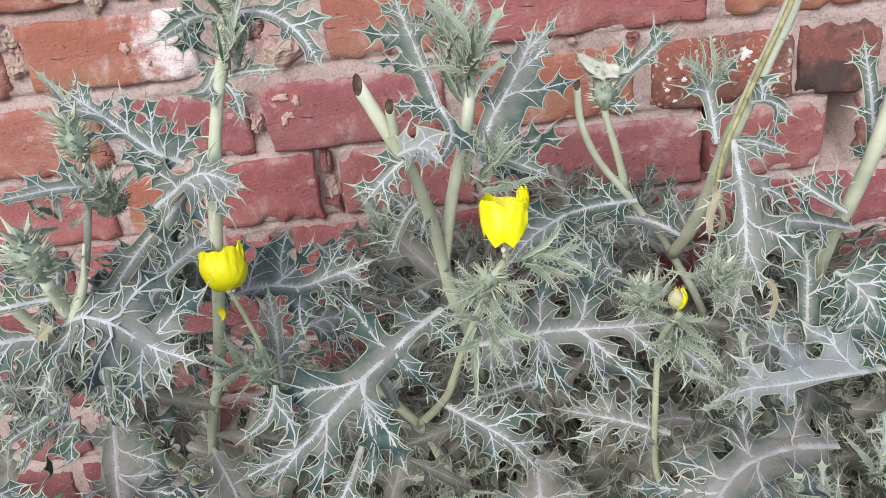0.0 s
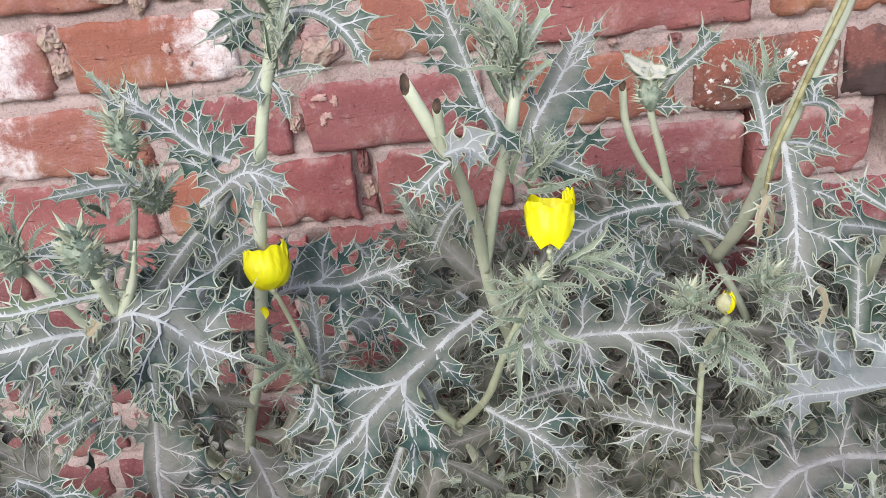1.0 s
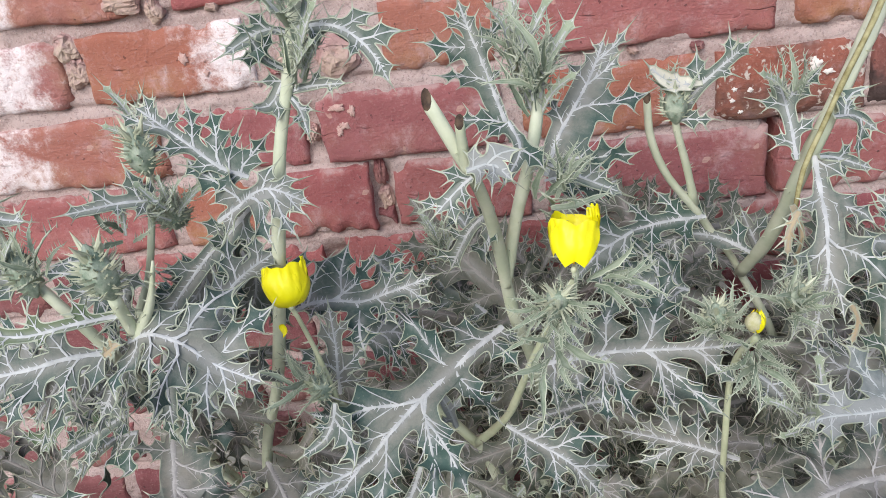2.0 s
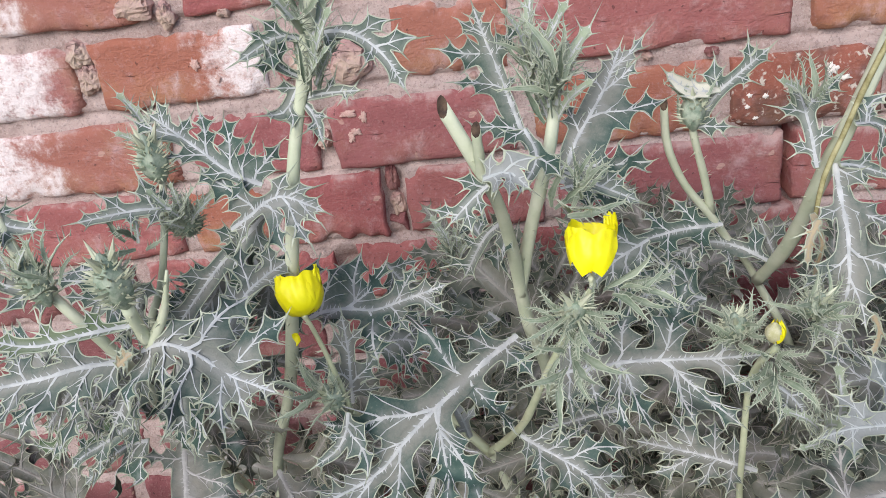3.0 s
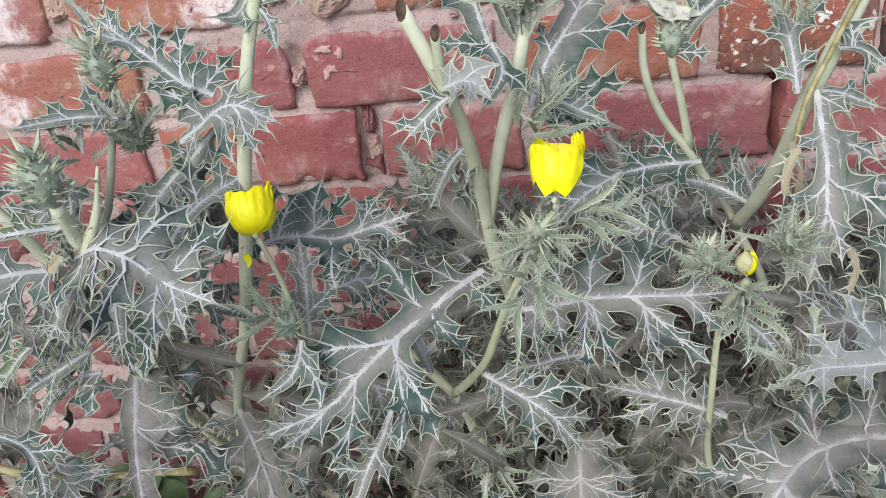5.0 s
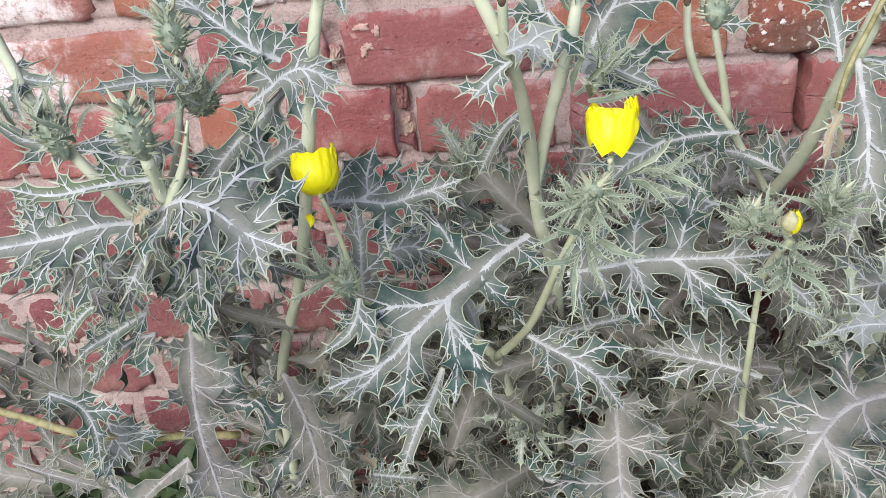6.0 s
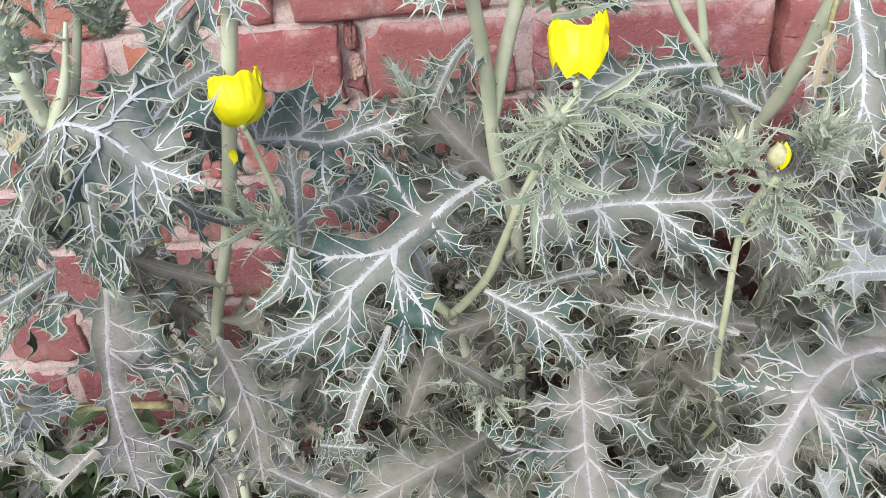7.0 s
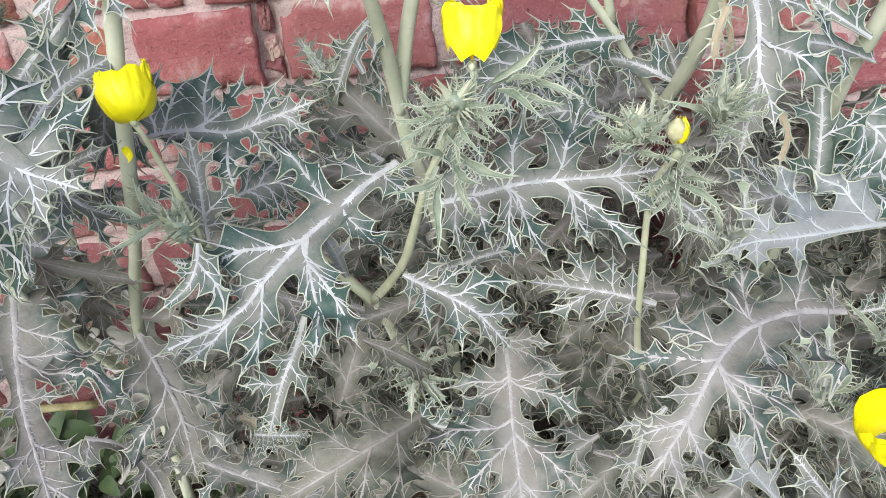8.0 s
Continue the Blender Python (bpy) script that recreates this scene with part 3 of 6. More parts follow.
def flower(parent, place, radius, height, way=(0, 0, 1), petals=(), label=""):
    """A poppy flower; petals are (turn, spread, height, more) about its axis, in degrees."""
    v, f = ovoid(radius * 0.13, height * 0.16)
    ob = part("flower", mesh_of("flower", [p - np.array((0, 0, height * 0.09)) for p in v], f, [STEM_GREEN]), parent, Vector(place) - parent.location, label)
    ob.rotation_mode = "QUATERNION"
    ob.rotation_quaternion = Vector((0, 0, 1)).rotation_difference(Vector(way).normalized())
    rnd = random.Random(int(abs(place[0]) * 1e4))
    for i, (turn, spread, tall, more) in enumerate(petals):
        part("petal", petal(radius * (1.0 - 0.05 * (i % 2)), height * tall, radians(turn), radians(spread), seed=i + int(abs(place[0]) * 1e3), **more), ob)
    sv, sf = [], []
    for i in range(30):
        w, g = i * 2.399, rnd.uniform(0.15, 0.5)
        cone(sv, sf, np.array((0, 0, height * 0.1)), (math.cos(w) * g, math.sin(w) * g, 1), height * rnd.uniform(0.3, 0.5), 0.0008)
    part("stamen_tuft", mesh_of("stamen_tuft", sv, sf, [POLLEN]), ob)
    return ob


def bud_cap(parent, place, radius, height):
    """The papery sepal that still hides half of an opening bud."""
    v, f = ovoid(radius, height, 20, 12, 0.05, 0.2)
    f = [q for q in f if len(q) == 4 and np.mean([v[k][0] for k in q]) * 1.2 - np.mean([v[k][2] for k in q]) * 0.5 < -0.25 * radius]
    ob = part("sepal", mesh_of("sepal", v, f, [BUD_CAP]), parent, Vector(place) - parent.location, "pale papery sepal over a bud")
    return ob


CUP = ((95, 85, 1.08, {"close": 0.45}), (186, 58, 1.03, {"notch": 0.07, "close": 0.42, "bowl": 0.42}), (-66, 64, 0.92, {"foot": 0.5, "notch": 0.09, "close": 0.36, "bowl": 0.42}),
       (-132, 42, 1.00, {"foot": 0.5, "close": 0.48, "bowl": 0.42, "taper": 0.2}), (5, 58, 0.90, {"bowl": 0.45}), (-8, 22, 1.06, {"taper": 0.6, "low": 0.2, "close": 0.2}))
CRUMPLED = ((90, 95, 1.14, {"close": 0.42, "low": 0.25}), (203, 50, 0.88, {"low": 0.30, "foot": 0.9, "droop": 0.12, "close": 0.15, "flare": 0.06}),
            (-90, 62, 0.82, {"foot": 0.62, "low": 0.08, "notch": 0.10, "droop": 0.13, "bowl": 0.45, "close": 0.08}),
            (-20, 54, 0.86, {"low": 0.28, "foot": 0.6, "close": 0.22}), (28, 30, 1.32, {"low": 0.35, "taper": 0.1, "close": 0.25}))
BUDDING = tuple((k * 72, 50, 1.0, {"taper": 0.8, "flare": -0.5}) for k in range(5))


def scrap(parent, place, size, label):
    """A crumpled petal caught on a stem."""
    me = petal(size * 0.5, size, 1.2, 0.9, seed=77)
    me.materials.clear()
    me.materials.append(PETAL)
    return part("petal", me, parent, Vector(place) - parent.location, label)


def bract(seed, length=0.046, width=0.0066):
    """Mesh of a narrow folded bract along +x with a pale hem and side spines, to be shared."""
    rnd = random.Random(seed)
    verts, faces, slots, rim = [], [], [], []
    n = 10
    for i in range(n + 1):
        f = i / n
        w = width / 2 * (0.35 + 2.4 * f * (1 - f)) * (1 - f ** 3) * (1 + 0.22 * math.sin(f * 19 + seed)) + 0.0003
        z = 0.10 * length * f * (1 - f) - (0.16 + 0.22 * math.sin(seed * 2.3)) * length * f * f
        y = 0.12 * length * math.sin(f * 3.2 + seed * 1.7)
        hem = max(0.0, w - 0.0007)
        for v, lift in ((w, 0.55), (hem, 0.5), (0.0, 0.0), (-hem, 0.5), (-w, 0.55)):
            verts.append(np.array((length * f, y + v, z + abs(v) * lift)))
            rim.append(0.2 if v else 0.0)
    for i in range(n):
        for j in range(4):
            k = 5 * i + j
            faces.append((k, k + 1, k + 6, k + 5))
            slots.append(1 if j in (0, 3) else 0)
    for i in range(2, n):
        for side, k in ((1, 5 * i), (-1, 5 * i + 4)):
            if rnd.random() < 0.8:
                cone(verts, faces, verts[k], (0.6 + rnd.uniform(-0.2, 0.3), side * 0.8, 0.3), rnd.uniform(0.004, 0.011), 0.0008)
    cone(verts, faces, verts[5 * n + 2] - np.array((0.003, 0, 0)), (1, 0, -0.1), 0.010, 0.0009)
    slots += [1] * (len(faces) - len(slots))
    rim += [0.2] * (len(verts) - len(rim))
    return mesh_of("leaf", verts, faces, [BLADES["bract"], MARGIN], slots, attributes={"vein": [0.6 if r == 0 else 0.1 for r in rim], "rim": rim, "core": [0.45] * len(verts)})


# lesser leaves, shared by the young shoots and the undergrowth
NARROW = [small_leaf(0.060, 0.015, 4, "young", 0.12, 1, 0.006, 1.6, 0.5, s) for s in (1, 2, 3, 4)]
BRACT = [bract(s) for s in (5, 6, 7, 8)]
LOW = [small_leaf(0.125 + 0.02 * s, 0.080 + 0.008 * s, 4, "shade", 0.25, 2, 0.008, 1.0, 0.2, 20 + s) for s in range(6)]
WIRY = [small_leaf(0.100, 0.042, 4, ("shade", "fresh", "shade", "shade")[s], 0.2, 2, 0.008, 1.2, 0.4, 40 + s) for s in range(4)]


def weed_leaf(seed):
    """Mesh of a small pointed oval leaf along +x, to be shared."""
    rnd = random.Random(seed)
    verts, faces, n = [], [], 7
    length, width = rnd.uniform(0.045, 0.065), rnd.uniform(0.016, 0.024)
    for i in range(n + 1):
        f = i / n
        w = width / 2 * math.sin(math.pi * (0.04 + 0.96 * f ** 0.8)) ** 0.8
        z = length * (0.25 * f - 0.4 * f * f)
        verts += [(length * f, w, z + w * 0.4), (length * f, 0, z), (length * f, -w, z + w * 0.4)]
    for i in range(n):
        k = 3 * i
        faces += [(k, k + 1, k + 4, k + 3), (k + 1, k + 2, k + 5, k + 4)]
    return mesh_of("leaf", verts, faces, [WEED_GREEN])


WEED = [weed_leaf(s) for s in (1, 2, 3)]


def shoot(parent, place, way, size=1.0, count=12, spread=0.7, seed=1, kinds=None):
    """Young growth: narrow prickly leaves bunched about an axis."""
    rnd = random.Random(seed)
    way = unit(way)
    a = unit(np.cross(way, [0.2, 0.9, 0.3]))
    b = np.cross(way, a)
    for i in range(count):
        w = i * 2.399 + rnd.uniform(-0.3, 0.3)
        g = spread * (0.25 + 0.75 * (i + 0.5) / count)
        out = a * math.cos(w) + b * math.sin(w)
        d = way * (1 - 0.4 * g) + out * g
        root = np.asarray(place) + way * size * 0.03 * (1 - i / count) + out * 0.003
        up = np.array((rnd.uniform(-0.5, 0.5), -0.7, 0.6)) - out * 0.3
        twig_leaf(parent, rnd.choice(kinds or (NARROW + BRACT)), root, d, up, size * rnd.uniform(0.7, 1.15))


def wreath(parent, place, way, size=1.0, count=12, spread=1.2, seed=1):
    """Slim prickly bracts that spread below a flower or bud."""
    shoot(parent, place, way, size, count, spread, seed, BRACT)


# ---- ground and wall ----
def ground():
    n = 60
    xs = np.sign(np.linspace(-1, 1, n)) * np.abs(np.linspace(-1, 1, n)) ** 4 * 400
    verts, faces = [], []
    for y in xs:
        for x in xs:
            z = 0.012 * noise.noise((x * 6, (y + 0.6) * 6, 0)) if abs(x) < 4 and abs(y) < 4 else 0
            verts.append((x, y + 0.6, z - 0.005))
    for i in range(n - 1):
        for j in range(n - 1):
            k = i * n + j
            faces.append((k, k + 1, k + n + 1, k + n))
    return tagged(new("ground", mesh_of("ground", verts, faces, [SOIL])), "bare dusty brown soil at the foot of the wall", "ground", kind="structure")


FACE = 0.945
ground()

# ---- plants, stems first ----
POPPY_TALL = plant(-0.165, 0.66, "tall prickly poppy with one cupped yellow flower")
POPPY_MID = plant(0.01, 0.70, "branching prickly poppy with a cut stem and yellow flower")
POPPY_FORK = plant(0.20, 0.75, "forked grey-green prickly poppy close to the brick wall")
POPPY_LEFT = plant(-0.30, 0.60, "spiny prickly poppy with green seed pods")
POPPY_EDGE = plant(0.36, 0.62, "dusty prickly poppy with broad hanging leaves")
POPPY_BUD = plant(0.14, 0.64, "prickly poppy stalk with spiny buds and a half-open yellow one")
# stems
stem(POPPY_TALL, [(-0.295, 0.750, -0.010), (-0.275, 0.726, 0.201), (-0.245, 0.690, 0.402), (-0.179, 0.610, 0.562), (-0.147, 0.588, 0.676), (-0.133, 0.598, 0.745), (-0.119, 0.607, 0.793), (-0.110, 0.610, 0.824), (-0.102, 0.610, 0.850)], 0.0058, 0.0042, prickles=40)
stem(POPPY_MID, [(0.020, 0.830, -0.010), (0.020, 0.774, 0.241), (0.020, 0.690, 0.481), (0.006, 0.660, 0.573), (0.001, 0.625, 0.649), (-0.005, 0.590, 0.706), (-0.016, 0.572, 0.745), (-0.029, 0.575, 0.774), (-0.031, 0.575, 0.778)], 0.0074, 0.0042, prickles=16, dry=True)
stem(POPPY_MID, [(0.003, 0.646, 0.606), (0.010, 0.637, 0.644), (0.017, 0.632, 0.674), (0.029, 0.630, 0.715), (0.038, 0.650, 0.748)], 0.0052, 0.0042, prickles=14)
stem(POPPY_MID, [(-0.012, 0.575, 0.730), (-0.012, 0.565, 0.752), (-0.012, 0.560, 0.767)], 0.0042, 0.0028, dry=True)
stem(POPPY_FORK, [(0.245, 0.880, -0.010), (0.245, 0.824, 0.220), (0.245, 0.740, 0.439), (0.204, 0.732, 0.549), (0.175, 0.715, 0.598), (0.156, 0.700, 0.630), (0.133, 0.690, 0.664), (0.119, 0.682, 0.699), (0.116, 0.680, 0.731)], 0.0056, 0.0027, prickles=14, dry=True)
stem(POPPY_FORK, [(0.156, 0.700, 0.633), (0.147, 0.690, 0.670), (0.137, 0.680, 0.705), (0.133, 0.677, 0.730)], 0.0034, 0.0026, prickles=10)
stem(POPPY_FORK, [(0.202, 0.725, 0.553), (0.210, 0.680, 0.611), (0.217, 0.640, 0.690), (0.243, 0.660, 0.731), (0.274, 0.690, 0.773), (0.284, 0.700, 0.797)], 0.0052, 0.0060, prickles=24)
stem(POPPY_FORK, [(0.200, 0.612, 0.655), (0.206, 0.618, 0.690), (0.222, 0.632, 0.716), (0.240, 0.652, 0.738), (0.262, 0.668, 0.772), (0.272, 0.675, 0.795)], 0.0016, 0.0022, withered=True, label="withered straw-coloured side shoot")
stem(POPPY_EDGE, [(0.304, 0.800, -0.010), (0.304, 0.744, 0.286), (0.304, 0.660, 0.572), (0.303, 0.630, 0.631), (0.305, 0.610, 0.683), (0.314, 0.610, 0.729)], 0.0068, 0.0056, prickles=14)
stem(POPPY_LEFT, [(-0.299, 0.860, -0.010), (-0.287, 0.756, 0.263), (-0.269, 0.600, 0.527), (-0.268, 0.600, 0.621), (-0.249, 0.600, 0.662), (-0.233, 0.600, 0.706), (-0.249, 0.660, 0.739)], 0.0044, 0.0026, prickles=20)
stem(POPPY_LEFT, [(-0.299, 0.860, -0.010), (-0.287, 0.756, 0.269), (-0.269, 0.600, 0.537), (-0.253, 0.550, 0.610), (-0.232, 0.500, 0.671), (-0.264, 0.500, 0.728), (-0.287, 0.520, 0.760), (-0.306, 0.540, 0.785)], 0.0046, 0.0034, prickles=26)
stem(POPPY_LEFT, [(-0.205, 0.490, 0.683), (-0.188, 0.485, 0.707), (-0.176, 0.480, 0.735)], 0.0042, 0.0008, prickles=20)
stem(POPPY_LEFT, [(-0.206, 0.490, 0.687), (-0.203, 0.480, 0.706), (-0.202, 0.476, 0.717)], 0.0040, 0.0036, prickles=8)
stem(POPPY_MID, [(-0.036, 0.645, 0.452), (-0.019, 0.625, 0.482), (-0.004, 0.600, 0.518), (0.005, 0.580, 0.551), (0.016, 0.555, 0.595), (0.034, 0.550, 0.637), (0.048, 0.555, 0.658)], 0.0036, 0.0022, fresh=True, prickles=10)
stem(POPPY_MID, [(-0.082, 0.665, 0.494), (-0.059, 0.655, 0.475), (-0.042, 0.648, 0.458), (-0.034, 0.645, 0.451)], 0.0042, 0.0046, fresh=True)
stem(POPPY_MID, [(0.049, 0.556, 0.660), (0.049, 0.556, 0.669)], 0.0024, 0.0016)
stem(POPPY_TALL, [(-0.125, 0.575, 0.561), (-0.130, 0.570, 0.606), (-0.135, 0.563, 0.642), (-0.138, 0.560, 0.655)], 0.0020, 0.0016, fresh=True, prickles=6)
stem(POPPY_TALL, [(-0.088, 0.590, 0.524), (-0.111, 0.585, 0.538), (-0.125, 0.575, 0.561)], 0.0024, 0.0021, fresh=True)
stem(POPPY_BUD, [(0.209, 0.840, -0.010), (0.197, 0.760, 0.170), (0.179, 0.640, 0.339), (0.162, 0.610, 0.415), (0.156, 0.590, 0.495), (0.156, 0.585, 0.550), (0.158, 0.575, 0.577), (0.164, 0.560, 0.601)], 0.0030, 0.0024, fresh=True, prickles=14)
stem(POPPY_MID, [(-0.020, 0.820, -0.010), (-0.020, 0.772, 0.167), (-0.020, 0.700, 0.333), (-0.028, 0.680, 0.391), (-0.035, 0.660, 0.443)], 0.0055, 0.0050)
stem(POPPY_LEFT, [(-0.508, 0.600, 0.464), (-0.448, 0.600, 0.441), (-0.401, 0.600, 0.420), (-0.365, 0.625, 0.391), (-0.325, 0.650, 0.370), (-0.292, 0.668, 0.352)], 0.0034, 0.0036, withered=True)
stem(POPPY_LEFT, [(-0.279, 0.700, 0.470), (-0.280, 0.710, 0.488), (-0.283, 0.720, 0.512)], 0.0045, 0.0040, fresh=True)
# flowers, buds and pods
flower(POPPY_TALL, (-0.137, 0.560, 0.6525), 0.0156, 0.0290, (-0.20, 0.62, 0.8), CUP, "cupped bright yellow poppy flower")
flower(POPPY_MID, (0.048, 0.552, 0.6680), 0.0158, 0.0328, (0.10, 0.62, 0.8), CRUMPLED, "bright yellow poppy flower with crumpled notched petals")
flower(POPPY_EDGE, (0.283, 0.470, 0.427), 0.0180, 0.0340, (-0.30, 0.25, 0.9), CRUMPLED, "bright yellow poppy flower near the ground")
pod(POPPY_MID, (0.037, 0.551, 0.645), 0.0085, 0.018, (0.0, -0.7, 0.7), 60, 0.009, 3, "bud", "spiny green flower bud")
pod(POPPY_BUD, (0.142, 0.575, 0.604), 0.0085, 0.020, (-0.15, -0.3, 1), 90, 0.0060, 3, "bud", "spiny green flower bud")
pod(POPPY_BUD, (0.188, 0.575, 0.613), 0.0080, 0.020, (0.35, -0.2, 1), 90, 0.0060, 3, "bud", "spiny green flower bud")
flower(POPPY_BUD, (0.160, 0.551, 0.6105), 0.0062, 0.0160, (0.05, 0.1, 1), BUDDING, "half-open yellow flower bud")
bud_cap(POPPY_BUD, (0.1580, 0.5490, 0.6125), 0.0062, 0.0155)
pod(POPPY_LEFT, (-0.202, 0.476, 0.716), 0.0098, 0.036, (-0.08, -0.1, 1), 150, 0.0075, 3, label="spiny green seed pod")
pod(POPPY_LEFT, (-0.254, 0.490, 0.714), 0.0080, 0.034, (-0.3, 0.1, 1), 120, 0.007, 3, label="spiny green seed pod")
pod(POPPY_TALL, (-0.130, 0.570, 0.567), 0.0085, 0.026, (-0.35, -0.1, 1), 100, 0.008, 3, label="spiny green seed pod")
pod(POPPY_FORK, (0.136, 0.677, 0.710), 0.0095, 0.030, (-0.05, 0, 1), 60, 0.007, 3, label="ribbed green seed pod")
pod(POPPY_MID, (-0.057, 0.800, 0.544), 0.0110, 0.034, (-0.2, 0, 1), 70, 0.012, 3, "bud", "spiny grey-green bud")
scrap(POPPY_TALL, (-0.150, 0.565, 0.626), 0.009, "shrivelled yellow petal")
pod(POPPY_LEFT, (-0.224, 0.600, 0.739), 0.0100, 0.036, (-0.05, -0.1, 1), 130, 0.008, 3, label="spiny green seed pod")
pod(POPPY_LEFT, (-0.223, 0.615, 0.693), 0.0125, 0.030, (0.1, -0.3, 1), 170, 0.006, 0, label="round prickly green seed pod")
# young growth
shoot(POPPY_MID, (0.035, 0.645, 0.734), (0.050, -0.100, 1.000), 0.85, 11, 0.60, 1)
wreath(POPPY_MID, (0.037, 0.635, 0.753), (0.050, -0.200, 1.000), 0.75, 9, 0.90, 41)
shoot(POPPY_MID, (0.026, 0.665, 0.758), (-0.100, -0.100, 1.000), 0.80, 7, 0.60, 2)
shoot(POPPY_TALL, (-0.115, 0.605, 0.782), (0.250, -0.100, 1.000), 0.70, 8, 0.50, 3)
shoot(POPPY_TALL, (-0.113, 0.610, 0.817), (0.000, -0.200, 1.000), 0.80, 8, 0.90, 4)
shoot(POPPY_LEFT, (-0.243, 0.650, 0.738), (-0.050, -0.100, 1.000), 0.60, 5, 0.80, 5)
shoot(POPPY_LEFT, (-0.242, 0.580, 0.695), (-0.100, -0.200, 1.000), 0.60, 5, 1.00, 6)
shoot(POPPY_LEFT, (-0.216, 0.600, 0.704), (0.200, -0.200, 1.000), 0.50, 9, 0.90, 7)
wreath(POPPY_MID, (0.039, 0.555, 0.642), (0.100, -0.700, 0.150), 0.55, 20, 1.30, 8)
wreath(POPPY_MID, (0.036, 0.560, 0.636), (-0.500, -0.500, 0.200), 0.50, 14, 1.30, 48)
wreath(POPPY_MID, (0.055, 0.566, 0.645), (0.900, -0.200, 0.300), 0.70, 8, 0.70, 9)
wreath(POPPY_MID, (0.029, 0.555, 0.617), (0.000, -0.800, -0.100), 0.80, 10, 1.30, 31)
shoot(POPPY_MID, (-0.057, 0.800, 0.549), (-0.100, -0.100, 1.000), 0.70, 12, 0.60, 10)
wreath(POPPY_BUD, (0.145, 0.577, 0.596), (-0.100, -0.400, 0.800), 0.55, 24, 1.20, 11)
wreath(POPPY_BUD, (0.187, 0.577, 0.606), (0.300, -0.400, 0.800), 0.60, 24, 1.10, 12)
wreath(POPPY_BUD, (0.161, 0.565, 0.592), (0.000, -0.600, -0.100), 0.65, 16, 1.20, 13)
shoot(POPPY_LEFT, (-0.269, 0.490, 0.726), (-0.300, -0.100, 1.000), 0.55, 5, 0.80, 14)
wreath(POPPY_LEFT, (-0.248, 0.490, 0.721), (0.100, -0.100, 1.000), 0.60, 7, 0.90, 15)
wreath(POPPY_MID, (0.029, 0.600, 0.689), (0.300, -0.300, 0.300), 0.80, 8, 0.90, 16)
wreath(POPPY_MID, (0.045, 0.590, 0.704), (0.200, -0.300, 1.000), 0.60, 8, 0.60, 17)
wreath(POPPY_FORK, (0.132, 0.680, 0.712), (0.200, -0.100, 1.000), 0.60, 6, 0.60, 18)
wreath(POPPY_TALL, (-0.129, 0.565, 0.580), (-0.400, -0.200, 0.400), 0.70, 8, 1.10, 19)
shoot(POPPY_MID, (-0.015, 0.700, 0.333), (0.100, -0.500, 0.300), 0.90, 10, 1.40, 20)
shoot(POPPY_FORK, (0.205, 0.650, 0.722), (-0.100, -0.200, 1.000), 0.60, 6, 0.80, 21)
shoot(POPPY_EDGE, (0.259, 0.520, 0.423), (-0.100, -0.100, 1.000), 0.80, 8, 0.90, 22)
shoot(POPPY_EDGE, (0.317, 0.560, 0.420), (0.100, -0.100, 1.000), 0.80, 8, 0.90, 23)
shoot(POPPY_EDGE, (0.211, 0.570, 0.508), (-0.300, -0.200, 0.600), 0.80, 8, 1.00, 24)
# leaves
leaf(POPPY_MID, [(-0.003, 0.640, 0.572), (-0.027, 0.615, 0.568), (-0.045, 0.600, 0.560), (-0.065, 0.580, 0.554), (-0.086, 0.563, 0.542), (-0.110, 0.548, 0.524), (-0.151, 0.520, 0.522)], (0.109, -0.580, 0.807), lobes=[(0.007, 0.000, -0.022), (0.018, 0.021, -0.034), (0.023, 0.040, 0.039), (0.058, 0.061, -0.053), (0.061, 0.056, 0.071), (0.090, 0.138, -0.058), (0.094, 0.169, 0.053), (0.096, 0.116, -0.072), (0.121, 0.147, 0.013), (0.129, 0.169, -0.037), (0.153, 0.193, -0.012)], kind="dusty", full=0.17, phase=1.4)
leaf(POPPY_MID, [(0.025, 0.622, 0.547), (0.050, 0.614, 0.555), (0.075, 0.608, 0.563), (0.104, 0.603, 0.566), (0.138, 0.598, 0.568), (0.169, 0.590, 0.574)], (-0.112, -0.611, 0.784), lobes=[(0.012, 0.012, 0.041), (0.013, 0.014, -0.040), (0.027, 0.033, -0.042), (0.027, 0.036, 0.041), (0.052, 0.049, 0.054), (0.052, 0.064, -0.045), (0.053, 0.072, 0.054), (0.083, 0.104, -0.060), (0.084, 0.130, 0.048), (0.088, 0.099, 0.052), (0.116, 0.143, 0.027), (0.117, 0.133, -0.013)], kind="dusty", full=0.19, phase=3.3)
leaf(POPPY_MID, [(0.038, 0.625, 0.701), (0.049, 0.640, 0.723), (0.061, 0.655, 0.736), (0.075, 0.670, 0.753), (0.088, 0.690, 0.774)], (-0.079, -0.787, 0.612), lobes=[(0.002, 0.002, 0.054), (0.012, 0.037, 0.053), (0.017, 0.001, -0.009), (0.039, 0.055, -0.019), (0.055, 0.083, 0.042), (0.074, 0.102, 0.014), (0.075, 0.084, -0.020), (0.092, 0.122, 0.014)], kind="dusty", full=0.42, phase=2.2)
leaf(POPPY_MID, [(0.018, 0.630, 0.726), (0.010, 0.650, 0.748), (0.002, 0.673, 0.769), (-0.005, 0.680, 0.790), (-0.012, 0.685, 0.815)], (0.020, -0.805, 0.593), lobes=[(0.017, 0.033, -0.031), (0.051, 0.056, 0.011), (0.052, 0.068, -0.033), (0.076, 0.090, 0.027), (0.078, 0.094, -0.033), (0.093, 0.107, -0.013)], kind="fresh", phase=3.6)
